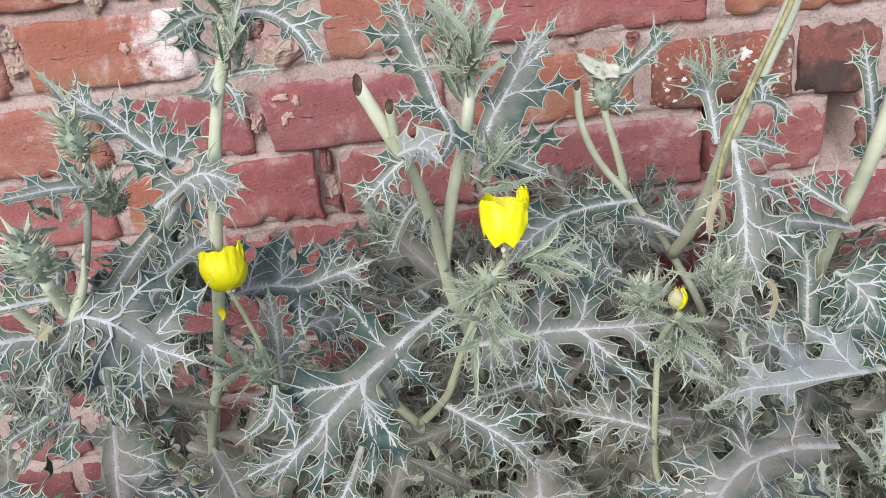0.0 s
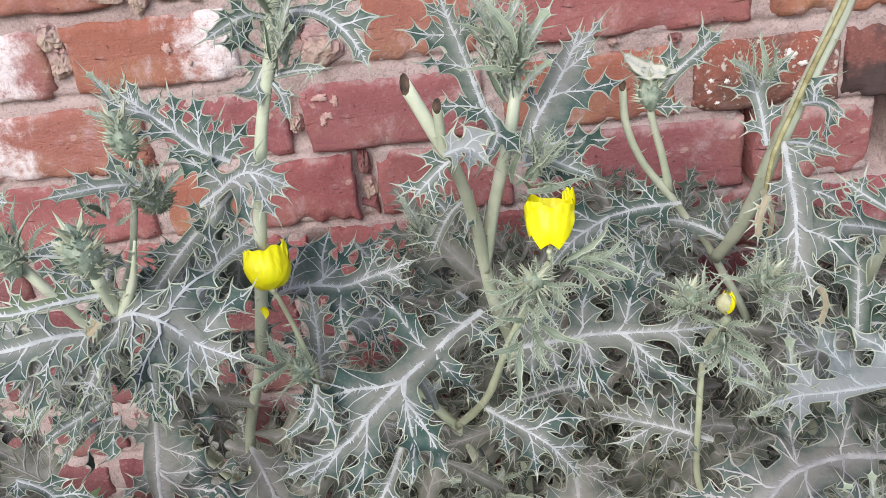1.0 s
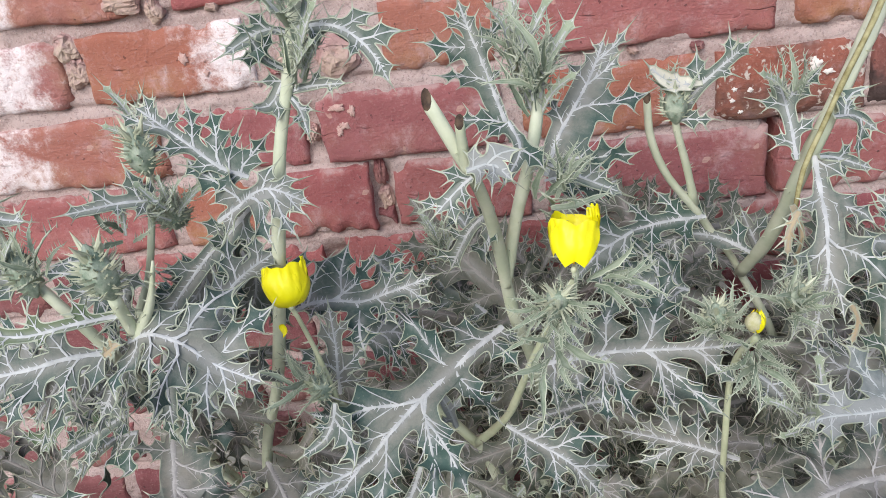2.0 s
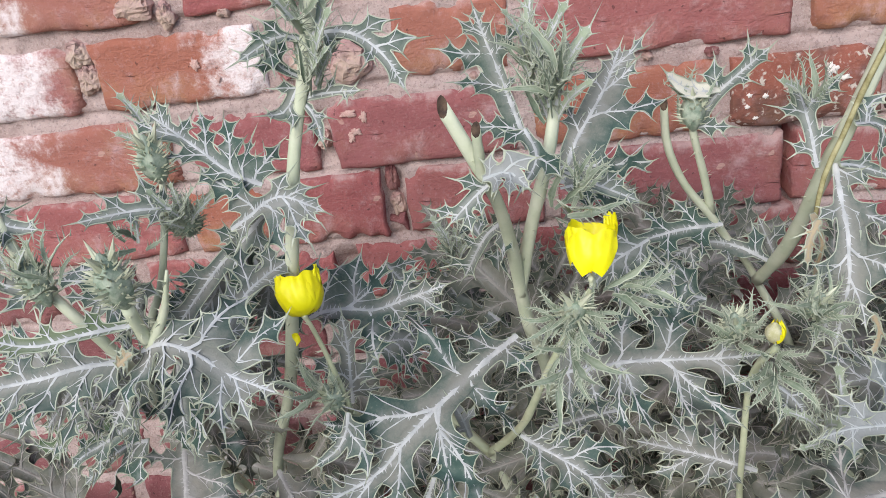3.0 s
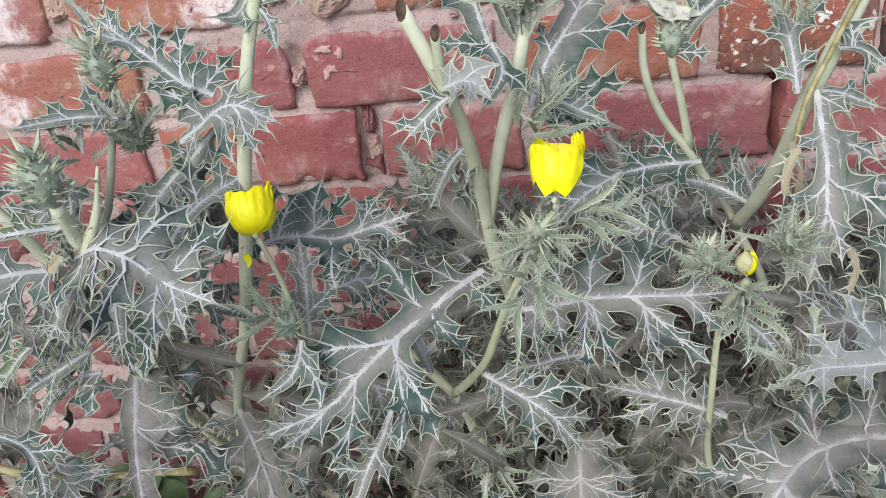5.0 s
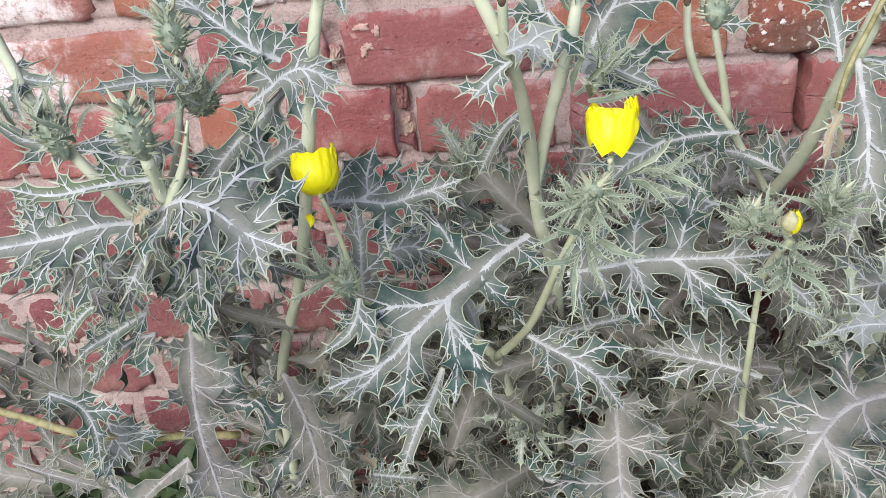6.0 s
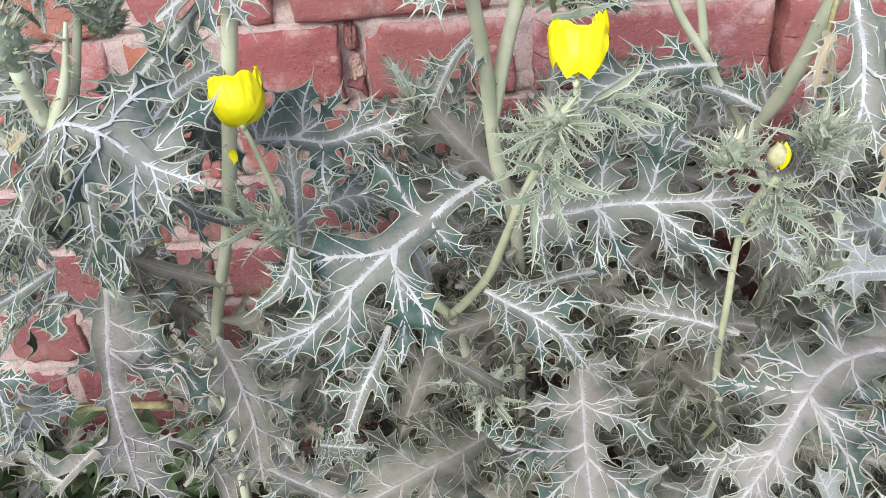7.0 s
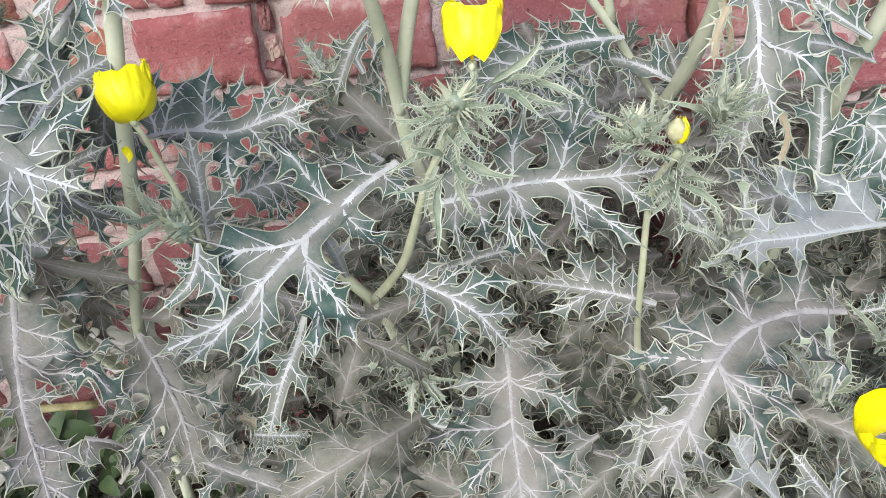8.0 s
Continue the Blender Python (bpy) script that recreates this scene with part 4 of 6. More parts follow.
leaf(POPPY_FORK, [(0.215, 0.625, 0.697), (0.216, 0.612, 0.677), (0.215, 0.595, 0.662), (0.213, 0.585, 0.650), (0.212, 0.578, 0.632), (0.204, 0.570, 0.588)], (-0.278, -0.634, 0.721), lobes=[(0.004, 0.018, -0.016), (0.030, 0.038, 0.017), (0.030, 0.052, -0.027), (0.061, 0.084, -0.039), (0.064, 0.088, 0.026), (0.078, 0.107, -0.015), (0.093, 0.130, 0.013)], kind="dusty", full=0.30, phase=3.8)
leaf(POPPY_EDGE, [(0.309, 0.630, 0.614), (0.262, 0.600, 0.640), (0.228, 0.590, 0.650)], (-0.325, -0.620, 0.714), lobes=[(0.004, 0.015, 0.034), (0.050, 0.062, -0.024), (0.059, 0.072, 0.025), (0.081, 0.093, -0.024)], kind="dusty", phase=0.4)
leaf(POPPY_FORK, [(0.202, 0.620, 0.697), (0.203, 0.640, 0.717), (0.199, 0.660, 0.744)], (-0.265, -0.718, 0.644), lobes=[(0.013, 0.020, -0.014), (0.020, 0.028, 0.016), (0.041, 0.049, -0.016), (0.044, 0.057, 0.027)], kind="fresh", phase=0.1)
leaf(POPPY_FORK, [(0.227, 0.630, 0.721), (0.245, 0.640, 0.716), (0.261, 0.640, 0.704)], (-0.315, -0.700, 0.641), lobes=[(0.013, 0.024, -0.022), (0.015, 0.021, -0.013), (0.028, 0.039, 0.022)], kind="fresh", phase=5.0)
leaf(POPPY_FORK, [(0.216, 0.620, 0.698), (0.229, 0.625, 0.694), (0.256, 0.630, 0.681)], (-0.297, -0.684, 0.666), lobes=[(0.017, 0.024, 0.014), (0.018, 0.024, -0.012)], kind="fresh", phase=1.6)
leaf(POPPY_LEFT, [(-0.211, 0.490, 0.680), (-0.191, 0.480, 0.690), (-0.172, 0.476, 0.684), (-0.159, 0.475, 0.671), (-0.128, 0.465, 0.662)], (0.310, -0.601, 0.736), lobes=[(0.015, 0.003, 0.036), (0.026, 0.037, -0.019), (0.026, 0.039, 0.025), (0.043, 0.050, -0.045), (0.045, 0.055, 0.045), (0.063, 0.082, 0.031), (0.063, 0.085, -0.040), (0.071, 0.089, 0.019)], kind="dusty", full=0.18, phase=1.4)
leaf(POPPY_LEFT, [(-0.279, 0.613, 0.517), (-0.270, 0.580, 0.499), (-0.264, 0.560, 0.491), (-0.248, 0.525, 0.485), (-0.228, 0.490, 0.482), (-0.204, 0.450, 0.478)], (0.313, -0.482, 0.818), lobes=[(0.013, 0.022, -0.066), (0.021, 0.017, 0.031), (0.032, 0.061, -0.042), (0.057, 0.069, -0.065), (0.058, 0.131, -0.059), (0.059, 0.073, 0.029), (0.135, 0.169, -0.022), (0.138, 0.161, 0.019), (0.169, 0.207, -0.015)], kind="beige", full=0.36, phase=6.0)
leaf(POPPY_TALL, [(-0.235, 0.670, 0.424), (-0.217, 0.645, 0.407), (-0.210, 0.635, 0.391), (-0.206, 0.630, 0.357), (-0.212, 0.630, 0.291)], (0.216, -0.488, 0.846), lobes=[(0.009, 0.014, 0.027), (0.027, 0.043, -0.037), (0.030, 0.056, 0.045), (0.056, 0.097, -0.040), (0.056, 0.111, 0.047), (0.087, 0.133, 0.026), (0.091, 0.124, -0.029)], kind="beige", full=0.30, phase=2.8)
leaf(POPPY_BUD, [(0.064, 0.638, 0.408), (0.063, 0.603, 0.391), (0.061, 0.572, 0.378), (0.061, 0.540, 0.362), (0.060, 0.505, 0.344)], (-0.049, -0.474, 0.879), lobes=[(0.004, 0.008, -0.037), (0.004, 0.012, 0.033), (0.007, 0.032, -0.037), (0.037, 0.041, 0.048), (0.038, 0.038, -0.047), (0.040, 0.064, 0.049), (0.040, 0.067, -0.053), (0.068, 0.083, -0.018), (0.074, 0.084, 0.070), (0.081, 0.129, -0.043), (0.084, 0.124, 0.045), (0.113, 0.150, 0.032), (0.113, 0.154, -0.027)], kind="beige", full=0.28, phase=5.0)
leaf(POPPY_EDGE, [(0.286, 0.560, 0.468), (0.246, 0.547, 0.483), (0.212, 0.530, 0.491), (0.194, 0.518, 0.491), (0.177, 0.502, 0.485), (0.155, 0.480, 0.464), (0.127, 0.460, 0.437)], (-0.209, -0.471, 0.857), lobes=[(0.013, 0.000, 0.021), (0.049, 0.020, 0.042), (0.049, 0.080, -0.060), (0.084, 0.129, -0.045), (0.086, 0.090, 0.047), (0.090, 0.059, 0.052), (0.115, 0.127, 0.042), (0.128, 0.150, 0.053), (0.130, 0.166, -0.050), (0.131, 0.140, -0.057), (0.148, 0.160, 0.018), (0.167, 0.194, 0.020), (0.168, 0.186, -0.025), (0.187, 0.202, -0.021)], kind="beige", full=0.28, phase=2.9)
leaf(POPPY_MID, [(-0.007, 0.610, 0.499), (0.007, 0.600, 0.495), (0.025, 0.588, 0.491), (0.043, 0.580, 0.480), (0.064, 0.580, 0.446)], (-0.014, -0.548, 0.837), lobes=[(0.009, 0.016, 0.016), (0.012, 0.023, -0.021), (0.019, 0.038, 0.026), (0.027, 0.041, -0.029), (0.041, 0.068, -0.034), (0.042, 0.067, 0.025), (0.064, 0.089, -0.021), (0.065, 0.084, 0.007)], kind="dusty", full=0.22, phase=3.8)
leaf(POPPY_BUD, [(0.171, 0.600, 0.458), (0.144, 0.610, 0.463), (0.129, 0.620, 0.461), (0.109, 0.630, 0.460), (0.085, 0.645, 0.456)], (-0.150, -0.522, 0.840), lobes=[(0.019, 0.019, -0.027), (0.019, 0.022, 0.023), (0.033, 0.037, -0.028), (0.033, 0.041, 0.031), (0.047, 0.075, -0.024), (0.048, 0.073, 0.028), (0.065, 0.072, -0.013), (0.065, 0.083, 0.010)], kind="dusty", full=0.25, phase=0.9)
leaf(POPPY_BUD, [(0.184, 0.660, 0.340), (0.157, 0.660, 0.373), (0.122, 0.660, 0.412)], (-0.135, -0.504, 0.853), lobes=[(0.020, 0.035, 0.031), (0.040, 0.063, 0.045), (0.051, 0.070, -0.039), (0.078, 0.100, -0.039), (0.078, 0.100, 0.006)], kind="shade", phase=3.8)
leaf(POPPY_EDGE, [(0.316, 0.570, 0.530), (0.274, 0.560, 0.535), (0.234, 0.550, 0.540), (0.208, 0.545, 0.543), (0.186, 0.540, 0.540)], (-0.275, -0.528, 0.804), lobes=[(0.025, 0.047, 0.044), (0.063, 0.086, 0.045), (0.082, 0.092, -0.020), (0.097, 0.110, 0.026), (0.110, 0.120, -0.019)], kind="pale", full=0.30, phase=5.2)
leaf(POPPY_EDGE, [(0.272, 0.600, 0.537), (0.268, 0.600, 0.573), (0.270, 0.610, 0.596), (0.268, 0.620, 0.622)], (-0.314, -0.591, 0.743), lobes=[(0.004, 0.011, 0.031), (0.020, 0.030, -0.021), (0.044, 0.058, 0.028), (0.056, 0.066, -0.020), (0.073, 0.083, 0.015)], kind="fresh", full=0.28, phase=3.1)
leaf(POPPY_LEFT, [(-0.157, 0.598, 0.732), (-0.176, 0.600, 0.741), (-0.194, 0.608, 0.754), (-0.213, 0.618, 0.766), (-0.235, 0.630, 0.779)], (0.332, -0.727, 0.601), lobes=[(0.009, 0.000, 0.032), (0.009, 0.015, -0.018), (0.016, 0.024, 0.028), (0.022, 0.054, 0.028), (0.025, 0.036, -0.013), (0.044, 0.068, 0.021), (0.045, 0.064, -0.019), (0.067, 0.101, -0.010), (0.069, 0.071, 0.016), (0.083, 0.098, 0.010)], kind="fresh", full=0.17, phase=4.4)
leaf(POPPY_LEFT, [(-0.180, 0.585, 0.708), (-0.161, 0.580, 0.720), (-0.150, 0.577, 0.728), (-0.135, 0.573, 0.732), (-0.110, 0.566, 0.722)], (0.264, -0.713, 0.650), lobes=[(0.017, 0.003, 0.013), (0.030, 0.000, -0.047), (0.037, 0.071, 0.033), (0.047, 0.053, -0.015), (0.053, 0.084, 0.024), (0.055, 0.067, -0.012), (0.063, 0.082, 0.008)], kind="dusty", full=0.19, phase=4.0)
leaf(POPPY_LEFT, [(-0.219, 0.590, 0.725), (-0.232, 0.580, 0.730), (-0.248, 0.574, 0.731), (-0.273, 0.568, 0.730)], (0.395, -0.661, 0.638), lobes=[(0.008, 0.003, 0.015), (0.009, 0.016, -0.012), (0.013, 0.018, 0.023), (0.026, 0.026, -0.011), (0.029, 0.042, 0.014)], kind="fresh", full=0.28, phase=0.4)
leaf(POPPY_LEFT, [(-0.157, 0.600, 0.714), (-0.178, 0.600, 0.695), (-0.203, 0.595, 0.674), (-0.244, 0.580, 0.631)], (0.307, -0.654, 0.692), lobes=[(0.019, 0.031, -0.024), (0.034, 0.044, 0.021), (0.043, 0.061, -0.036), (0.071, 0.081, 0.019)], kind="dusty", phase=4.5)
leaf(POPPY_LEFT, [(-0.225, 0.490, 0.674), (-0.251, 0.488, 0.673), (-0.276, 0.487, 0.668), (-0.314, 0.487, 0.663), (-0.347, 0.490, 0.659)], (0.442, -0.542, 0.715), lobes=[(0.005, 0.010, -0.023), (0.020, 0.035, -0.029), (0.026, 0.037, 0.021), (0.043, 0.060, -0.035), (0.063, 0.075, 0.025), (0.065, 0.078, -0.026)], kind="dusty", phase=3.5)
leaf(POPPY_LEFT, [(-0.203, 0.480, 0.704), (-0.227, 0.470, 0.706), (-0.254, 0.465, 0.704), (-0.278, 0.465, 0.710)], (0.452, -0.563, 0.692), lobes=[(0.018, 0.025, 0.014), (0.041, 0.045, -0.008), (0.044, 0.050, 0.013), (0.061, 0.065, -0.009)], kind="green", phase=1.8)
leaf(POPPY_TALL, [(-0.150, 0.605, 0.623), (-0.142, 0.620, 0.619), (-0.127, 0.630, 0.614), (-0.109, 0.635, 0.608), (-0.091, 0.640, 0.610), (-0.050, 0.645, 0.620)], (0.162, -0.652, 0.741), lobes=[(0.011, 0.023, -0.040), (0.016, 0.035, -0.034), (0.031, 0.000, 0.013), (0.037, 0.079, -0.033), (0.042, 0.043, -0.044), (0.056, 0.055, 0.041), (0.071, 0.079, 0.027), (0.074, 0.098, -0.019), (0.093, 0.108, 0.019)], kind="dusty", full=0.25, phase=0.2)
leaf(POPPY_MID, [(-0.020, 0.740, 0.523), (-0.040, 0.770, 0.523), (-0.064, 0.790, 0.528), (-0.074, 0.800, 0.561)], (0.079, -0.659, 0.748), lobes=[(0.004, 0.007, -0.021), (0.048, 0.063, -0.030), (0.081, 0.093, 0.025), (0.087, 0.103, -0.017)], kind="fresh", phase=5.2)
leaf(POPPY_MID, [(-0.011, 0.780, 0.518), (-0.017, 0.780, 0.546), (-0.017, 0.780, 0.578)], (0.033, -0.670, 0.741), lobes=[(0.004, 0.017, -0.026), (0.021, 0.032, -0.021), (0.031, 0.041, 0.019), (0.050, 0.060, -0.015)], kind="fresh", phase=2.8)
leaf(POPPY_MID, [(-0.027, 0.760, 0.592), (-0.036, 0.770, 0.608), (-0.048, 0.770, 0.619)], (0.056, -0.707, 0.705), lobes=[(0.015, 0.023, 0.016), (0.022, 0.031, -0.017)], kind="dusty", phase=4.3)
leaf(POPPY_FORK, [(0.165, 0.700, 0.622), (0.129, 0.690, 0.625), (0.100, 0.680, 0.624), (0.075, 0.670, 0.623)], (-0.106, -0.687, 0.719), lobes=[(0.004, 0.015, 0.021), (0.018, 0.033, -0.029), (0.022, 0.035, 0.025), (0.047, 0.059, 0.023), (0.048, 0.061, -0.026), (0.077, 0.083, -0.012)], kind="fresh", phase=5.3)
leaf(POPPY_FORK, [(0.207, 0.700, 0.582), (0.179, 0.710, 0.596), (0.148, 0.700, 0.607), (0.119, 0.690, 0.598)], (-0.157, -0.674, 0.721), lobes=[(0.018, 0.028, 0.021), (0.040, 0.055, -0.030), (0.047, 0.054, 0.014), (0.078, 0.089, -0.022)], kind="dusty", full=0.30, phase=4.3)
leaf(POPPY_FORK, [(0.216, 0.720, 0.573), (0.207, 0.720, 0.594), (0.198, 0.720, 0.616)], (-0.214, -0.660, 0.720), lobes=[(0.002, 0.011, -0.018), (0.022, 0.031, 0.018), (0.030, 0.038, -0.016)], kind="dusty", phase=5.5)
leaf(POPPY_TALL, [(-0.112, 0.610, 0.822), (-0.083, 0.600, 0.822), (-0.063, 0.590, 0.809), (-0.051, 0.580, 0.788)], (0.138, -0.818, 0.558), lobes=[(0.016, 0.024, 0.016), (0.038, 0.047, -0.019), (0.050, 0.056, 0.013), (0.052, 0.063, -0.021)], kind="fresh", phase=2.4)
leaf(POPPY_TALL, [(-0.114, 0.610, 0.819), (-0.128, 0.605, 0.823), (-0.151, 0.590, 0.814)], (0.243, -0.808, 0.537), lobes=[(0.014, 0.020, 0.013), (0.023, 0.032, -0.019), (0.023, 0.029, 0.011)], kind="fresh", phase=4.8)
leaf(POPPY_TALL, [(-0.123, 0.610, 0.782), (-0.105, 0.600, 0.787), (-0.079, 0.590, 0.789)], (0.201, -0.788, 0.582), lobes=[(0.024, 0.029, -0.011), (0.037, 0.041, 0.007)], kind="fresh", phase=2.7)
leaf(POPPY_TALL, [(-0.122, 0.605, 0.791), (-0.132, 0.600, 0.778), (-0.142, 0.590, 0.780)], (0.241, -0.770, 0.591), lobes=[(0.001, 0.007, 0.013), (0.014, 0.020, -0.012)], kind="fresh", phase=5.6)
leaf(POPPY_TALL, [(-0.120, 0.605, 0.781), (-0.114, 0.600, 0.774), (-0.109, 0.590, 0.758)], (0.212, -0.774, 0.597), lobes=[(0.011, 0.015, -0.008), (0.016, 0.020, 0.008)], kind="fresh", phase=5.3)
leaf(POPPY_TALL, [(-0.120, 0.605, 0.798), (-0.129, 0.600, 0.807), (-0.134, 0.595, 0.823)], (0.243, -0.794, 0.557), lobes=[(0.018, 0.025, -0.014), (0.019, 0.026, 0.014)], kind="fresh", phase=0.6)
leaf(POPPY_FORK, [(0.138, 0.680, 0.711), (0.153, 0.680, 0.735), (0.185, 0.670, 0.767)], (-0.191, -0.760, 0.621), lobes=[(0.003, 0.014, 0.023), (0.031, 0.042, -0.021), (0.046, 0.052, 0.011), (0.059, 0.066, -0.014)], kind="fresh", phase=0.8)
leaf(POPPY_FORK, [(0.154, 0.680, 0.737), (0.132, 0.675, 0.741), (0.114, 0.670, 0.758)], (-0.165, -0.769, 0.618), lobes=[(0.016, 0.028, 0.008), (0.018, 0.030, -0.008)], kind="paper", fold=0.50, full=0.6, phase=1.3)
leaf(POPPY_EDGE, [(0.312, 0.620, 0.661), (0.311, 0.630, 0.704), (0.303, 0.640, 0.753)], (-0.389, -0.656, 0.647), lobes=[(0.014, 0.022, -0.016), (0.044, 0.050, -0.012), (0.052, 0.060, 0.016), (0.077, 0.089, -0.009)], kind="fresh", phase=5.8)
leaf(POPPY_EDGE, [(0.298, 0.620, 0.634), (0.277, 0.630, 0.648), (0.264, 0.640, 0.658)], (-0.333, -0.635, 0.698), lobes=[(0.013, 0.024, 0.022), (0.030, 0.036, -0.013), (0.032, 0.038, 0.012)], kind="fresh", phase=2.6)
leaf(POPPY_LEFT, [(-0.346, 0.660, 0.332), (-0.387, 0.660, 0.297), (-0.437, 0.660, 0.251)], (0.323, -0.426, 0.845), lobes=[(0.005, 0.011, -0.048), (0.005, 0.029, -0.049), (0.099, 0.128, 0.059), (0.100, 0.128, 0.056)], kind="beige", phase=3.8)
leaf(POPPY_LEFT, [(-0.435, 0.720, 0.220), (-0.493, 0.730, 0.237), (-0.560, 0.740, 0.268)], (0.357, -0.422, 0.833), lobes=[(0.043, 0.062, -0.038), (0.072, 0.085, 0.026), (0.075, 0.092, -0.034)], kind="shade", phase=1.8)
leaf(POPPY_LEFT, [(-0.284, 0.620, 0.361), (-0.262, 0.630, 0.337), (-0.252, 0.640, 0.281), (-0.255, 0.640, 0.234)], (0.225, -0.430, 0.874), lobes=[(0.006, 0.006, 0.040), (0.071, 0.083, 0.025), (0.082, 0.097, -0.029)], kind="beige", phase=3.0)
leaf(POPPY_TALL, [(-0.223, 0.660, 0.282), (-0.188, 0.655, 0.262), (-0.145, 0.650, 0.236), (-0.094, 0.650, 0.193)], (0.121, -0.425, 0.897), lobes=[(0.016, 0.023, -0.034), (0.030, 0.018, 0.035), (0.049, 0.055, -0.054), (0.063, 0.065, 0.034), (0.085, 0.102, -0.062), (0.097, 0.128, 0.024), (0.109, 0.155, -0.040)], kind="beige", full=0.22, phase=2.3)
leaf(POPPY_MID, [(-0.005, 0.780, 0.197), (-0.034, 0.785, 0.168), (-0.066, 0.790, 0.141), (-0.102, 0.795, 0.102), (-0.137, 0.800, 0.050)], (0.058, -0.460, 0.886), lobes=[(0.032, 0.000, -0.038), (0.037, 0.047, 0.040), (0.077, 0.097, 0.046), (0.080, 0.052, -0.060), (0.125, 0.185, 0.043), (0.132, 0.149, -0.044)], kind="beige", full=0.24, phase=2.1)
leaf(POPPY_MID, [(-0.070, 0.560, 0.509), (-0.080, 0.555, 0.486), (-0.093, 0.550, 0.462), (-0.110, 0.545, 0.420)], (0.127, -0.496, 0.859), lobes=[(0.018, 0.026, -0.016), (0.034, 0.042, 0.015), (0.038, 0.048, -0.021), (0.055, 0.069, 0.027)], kind="dusty", phase=3.5)
leaf(POPPY_TALL, [(-0.123, 0.560, 0.572), (-0.126, 0.555, 0.559), (-0.134, 0.550, 0.547), (-0.153, 0.550, 0.533)], (0.196, -0.551, 0.811), lobes=[(0.008, 0.016, -0.016), (0.014, 0.029, -0.029), (0.019, 0.025, 0.012)], kind="dusty", phase=3.5)
leaf(POPPY_TALL, [(-0.130, 0.600, 0.549), (-0.128, 0.600, 0.571), (-0.126, 0.602, 0.590), (-0.126, 0.605, 0.606), (-0.127, 0.610, 0.623)], (0.187, -0.629, 0.755), lobes=[(0.013, 0.017, 0.024), (0.013, 0.023, -0.020), (0.020, 0.046, 0.023), (0.023, 0.048, -0.026), (0.045, 0.066, -0.008), (0.054, 0.062, 0.014)], kind="dusty", full=0.28, phase=5.4)
leaf(POPPY_LEFT, [(-0.187, 0.520, 0.653), (-0.175, 0.550, 0.670), (-0.165, 0.570, 0.676), (-0.146, 0.590, 0.681)], (0.269, -0.659, 0.702), lobes=[(0.018, 0.025, 0.015), (0.039, 0.046, -0.015), (0.053, 0.066, -0.026), (0.063, 0.069, 0.011), (0.072, 0.082, -0.019)], kind="dusty", phase=4.1)
leaf(POPPY_LEFT, [(-0.215, 0.600, 0.593), (-0.200, 0.610, 0.586), (-0.180, 0.620, 0.576), (-0.157, 0.620, 0.551)], (0.240, -0.602, 0.762), lobes=[(0.003, 0.012, 0.024), (0.018, 0.030, 0.024), (0.043, 0.051, -0.017)], kind="dusty", phase=5.6)
leaf(POPPY_LEFT, [(-0.183, 0.600, 0.649), (-0.182, 0.600, 0.676), (-0.180, 0.600, 0.704)], (0.279, -0.667, 0.691), lobes=[(0.008, 0.017, -0.018), (0.033, 0.041, 0.016), (0.036, 0.044, -0.016)], kind="fresh", phase=5.1)
leaf(POPPY_LEFT, [(-0.287, 0.520, 0.760), (-0.278, 0.515, 0.754), (-0.257, 0.510, 0.752)], (0.475, -0.624, 0.621), lobes=[(0.001, 0.004, -0.011), (0.012, 0.019, 0.014), (0.026, 0.029, -0.006)], kind="fresh", phase=5.9)
leaf(POPPY_LEFT, [(-0.260, 0.500, 0.720), (-0.280, 0.500, 0.723), (-0.298, 0.500, 0.738)], (0.470, -0.590, 0.657), lobes=[(0.002, -0.002, -0.017), (0.011, 0.019, -0.016), (0.017, 0.022, 0.011)], kind="dusty", phase=4.0)
leaf(POPPY_MID, [(-0.009, 0.570, 0.728), (-0.019, 0.565, 0.722), (-0.034, 0.560, 0.709)], (0.057, -0.739, 0.671), lobes=[(0.004, 0.012, 0.016), (0.010, 0.016, -0.012), (0.020, 0.028, -0.015), (0.027, 0.034, 0.014)], kind="fresh", phase=1.0)
leaf(POPPY_MID, [(-0.011, 0.560, 0.736), (0.004, 0.555, 0.741), (0.016, 0.550, 0.731)], (0.020, -0.757, 0.653), width=0.028, pairs=2, kind="pale", fold=0.50, phase=5.2)
leaf(POPPY_MID, [(0.038, 0.600, 0.720), (0.058, 0.600, 0.709), (0.086, 0.600, 0.694)], (-0.067, -0.737, 0.673), lobes=[(0.015, 0.023, 0.015), (0.028, 0.035, -0.014), (0.034, 0.040, -0.012)], kind="fresh", phase=5.8)
leaf(POPPY_MID, [(0.016, 0.620, 0.744), (0.022, 0.600, 0.731), (0.009, 0.580, 0.716)], (-0.011, -0.760, 0.650), lobes=[(0.002, 0.006, 0.019), (0.025, 0.035, -0.019)], kind="fresh", phase=5.4)
leaf(POPPY_MID, [(0.001, 0.620, 0.683), (-0.019, 0.640, 0.658), (-0.039, 0.660, 0.616)], (0.047, -0.707, 0.706), lobes=[(0.005, 0.023, -0.035), (0.048, 0.057, 0.017), (0.073, 0.090, 0.016)], kind="fresh", phase=3.4)
leaf(POPPY_FORK, [(0.188, 0.640, 0.542), (0.217, 0.640, 0.533), (0.247, 0.630, 0.532)], (-0.230, -0.582, 0.780), lobes=[(0.006, 0.016, 0.021), (0.018, 0.035, 0.033), (0.030, 0.040, -0.019), (0.050, 0.062, 0.023)], kind="shade", phase=4.3)
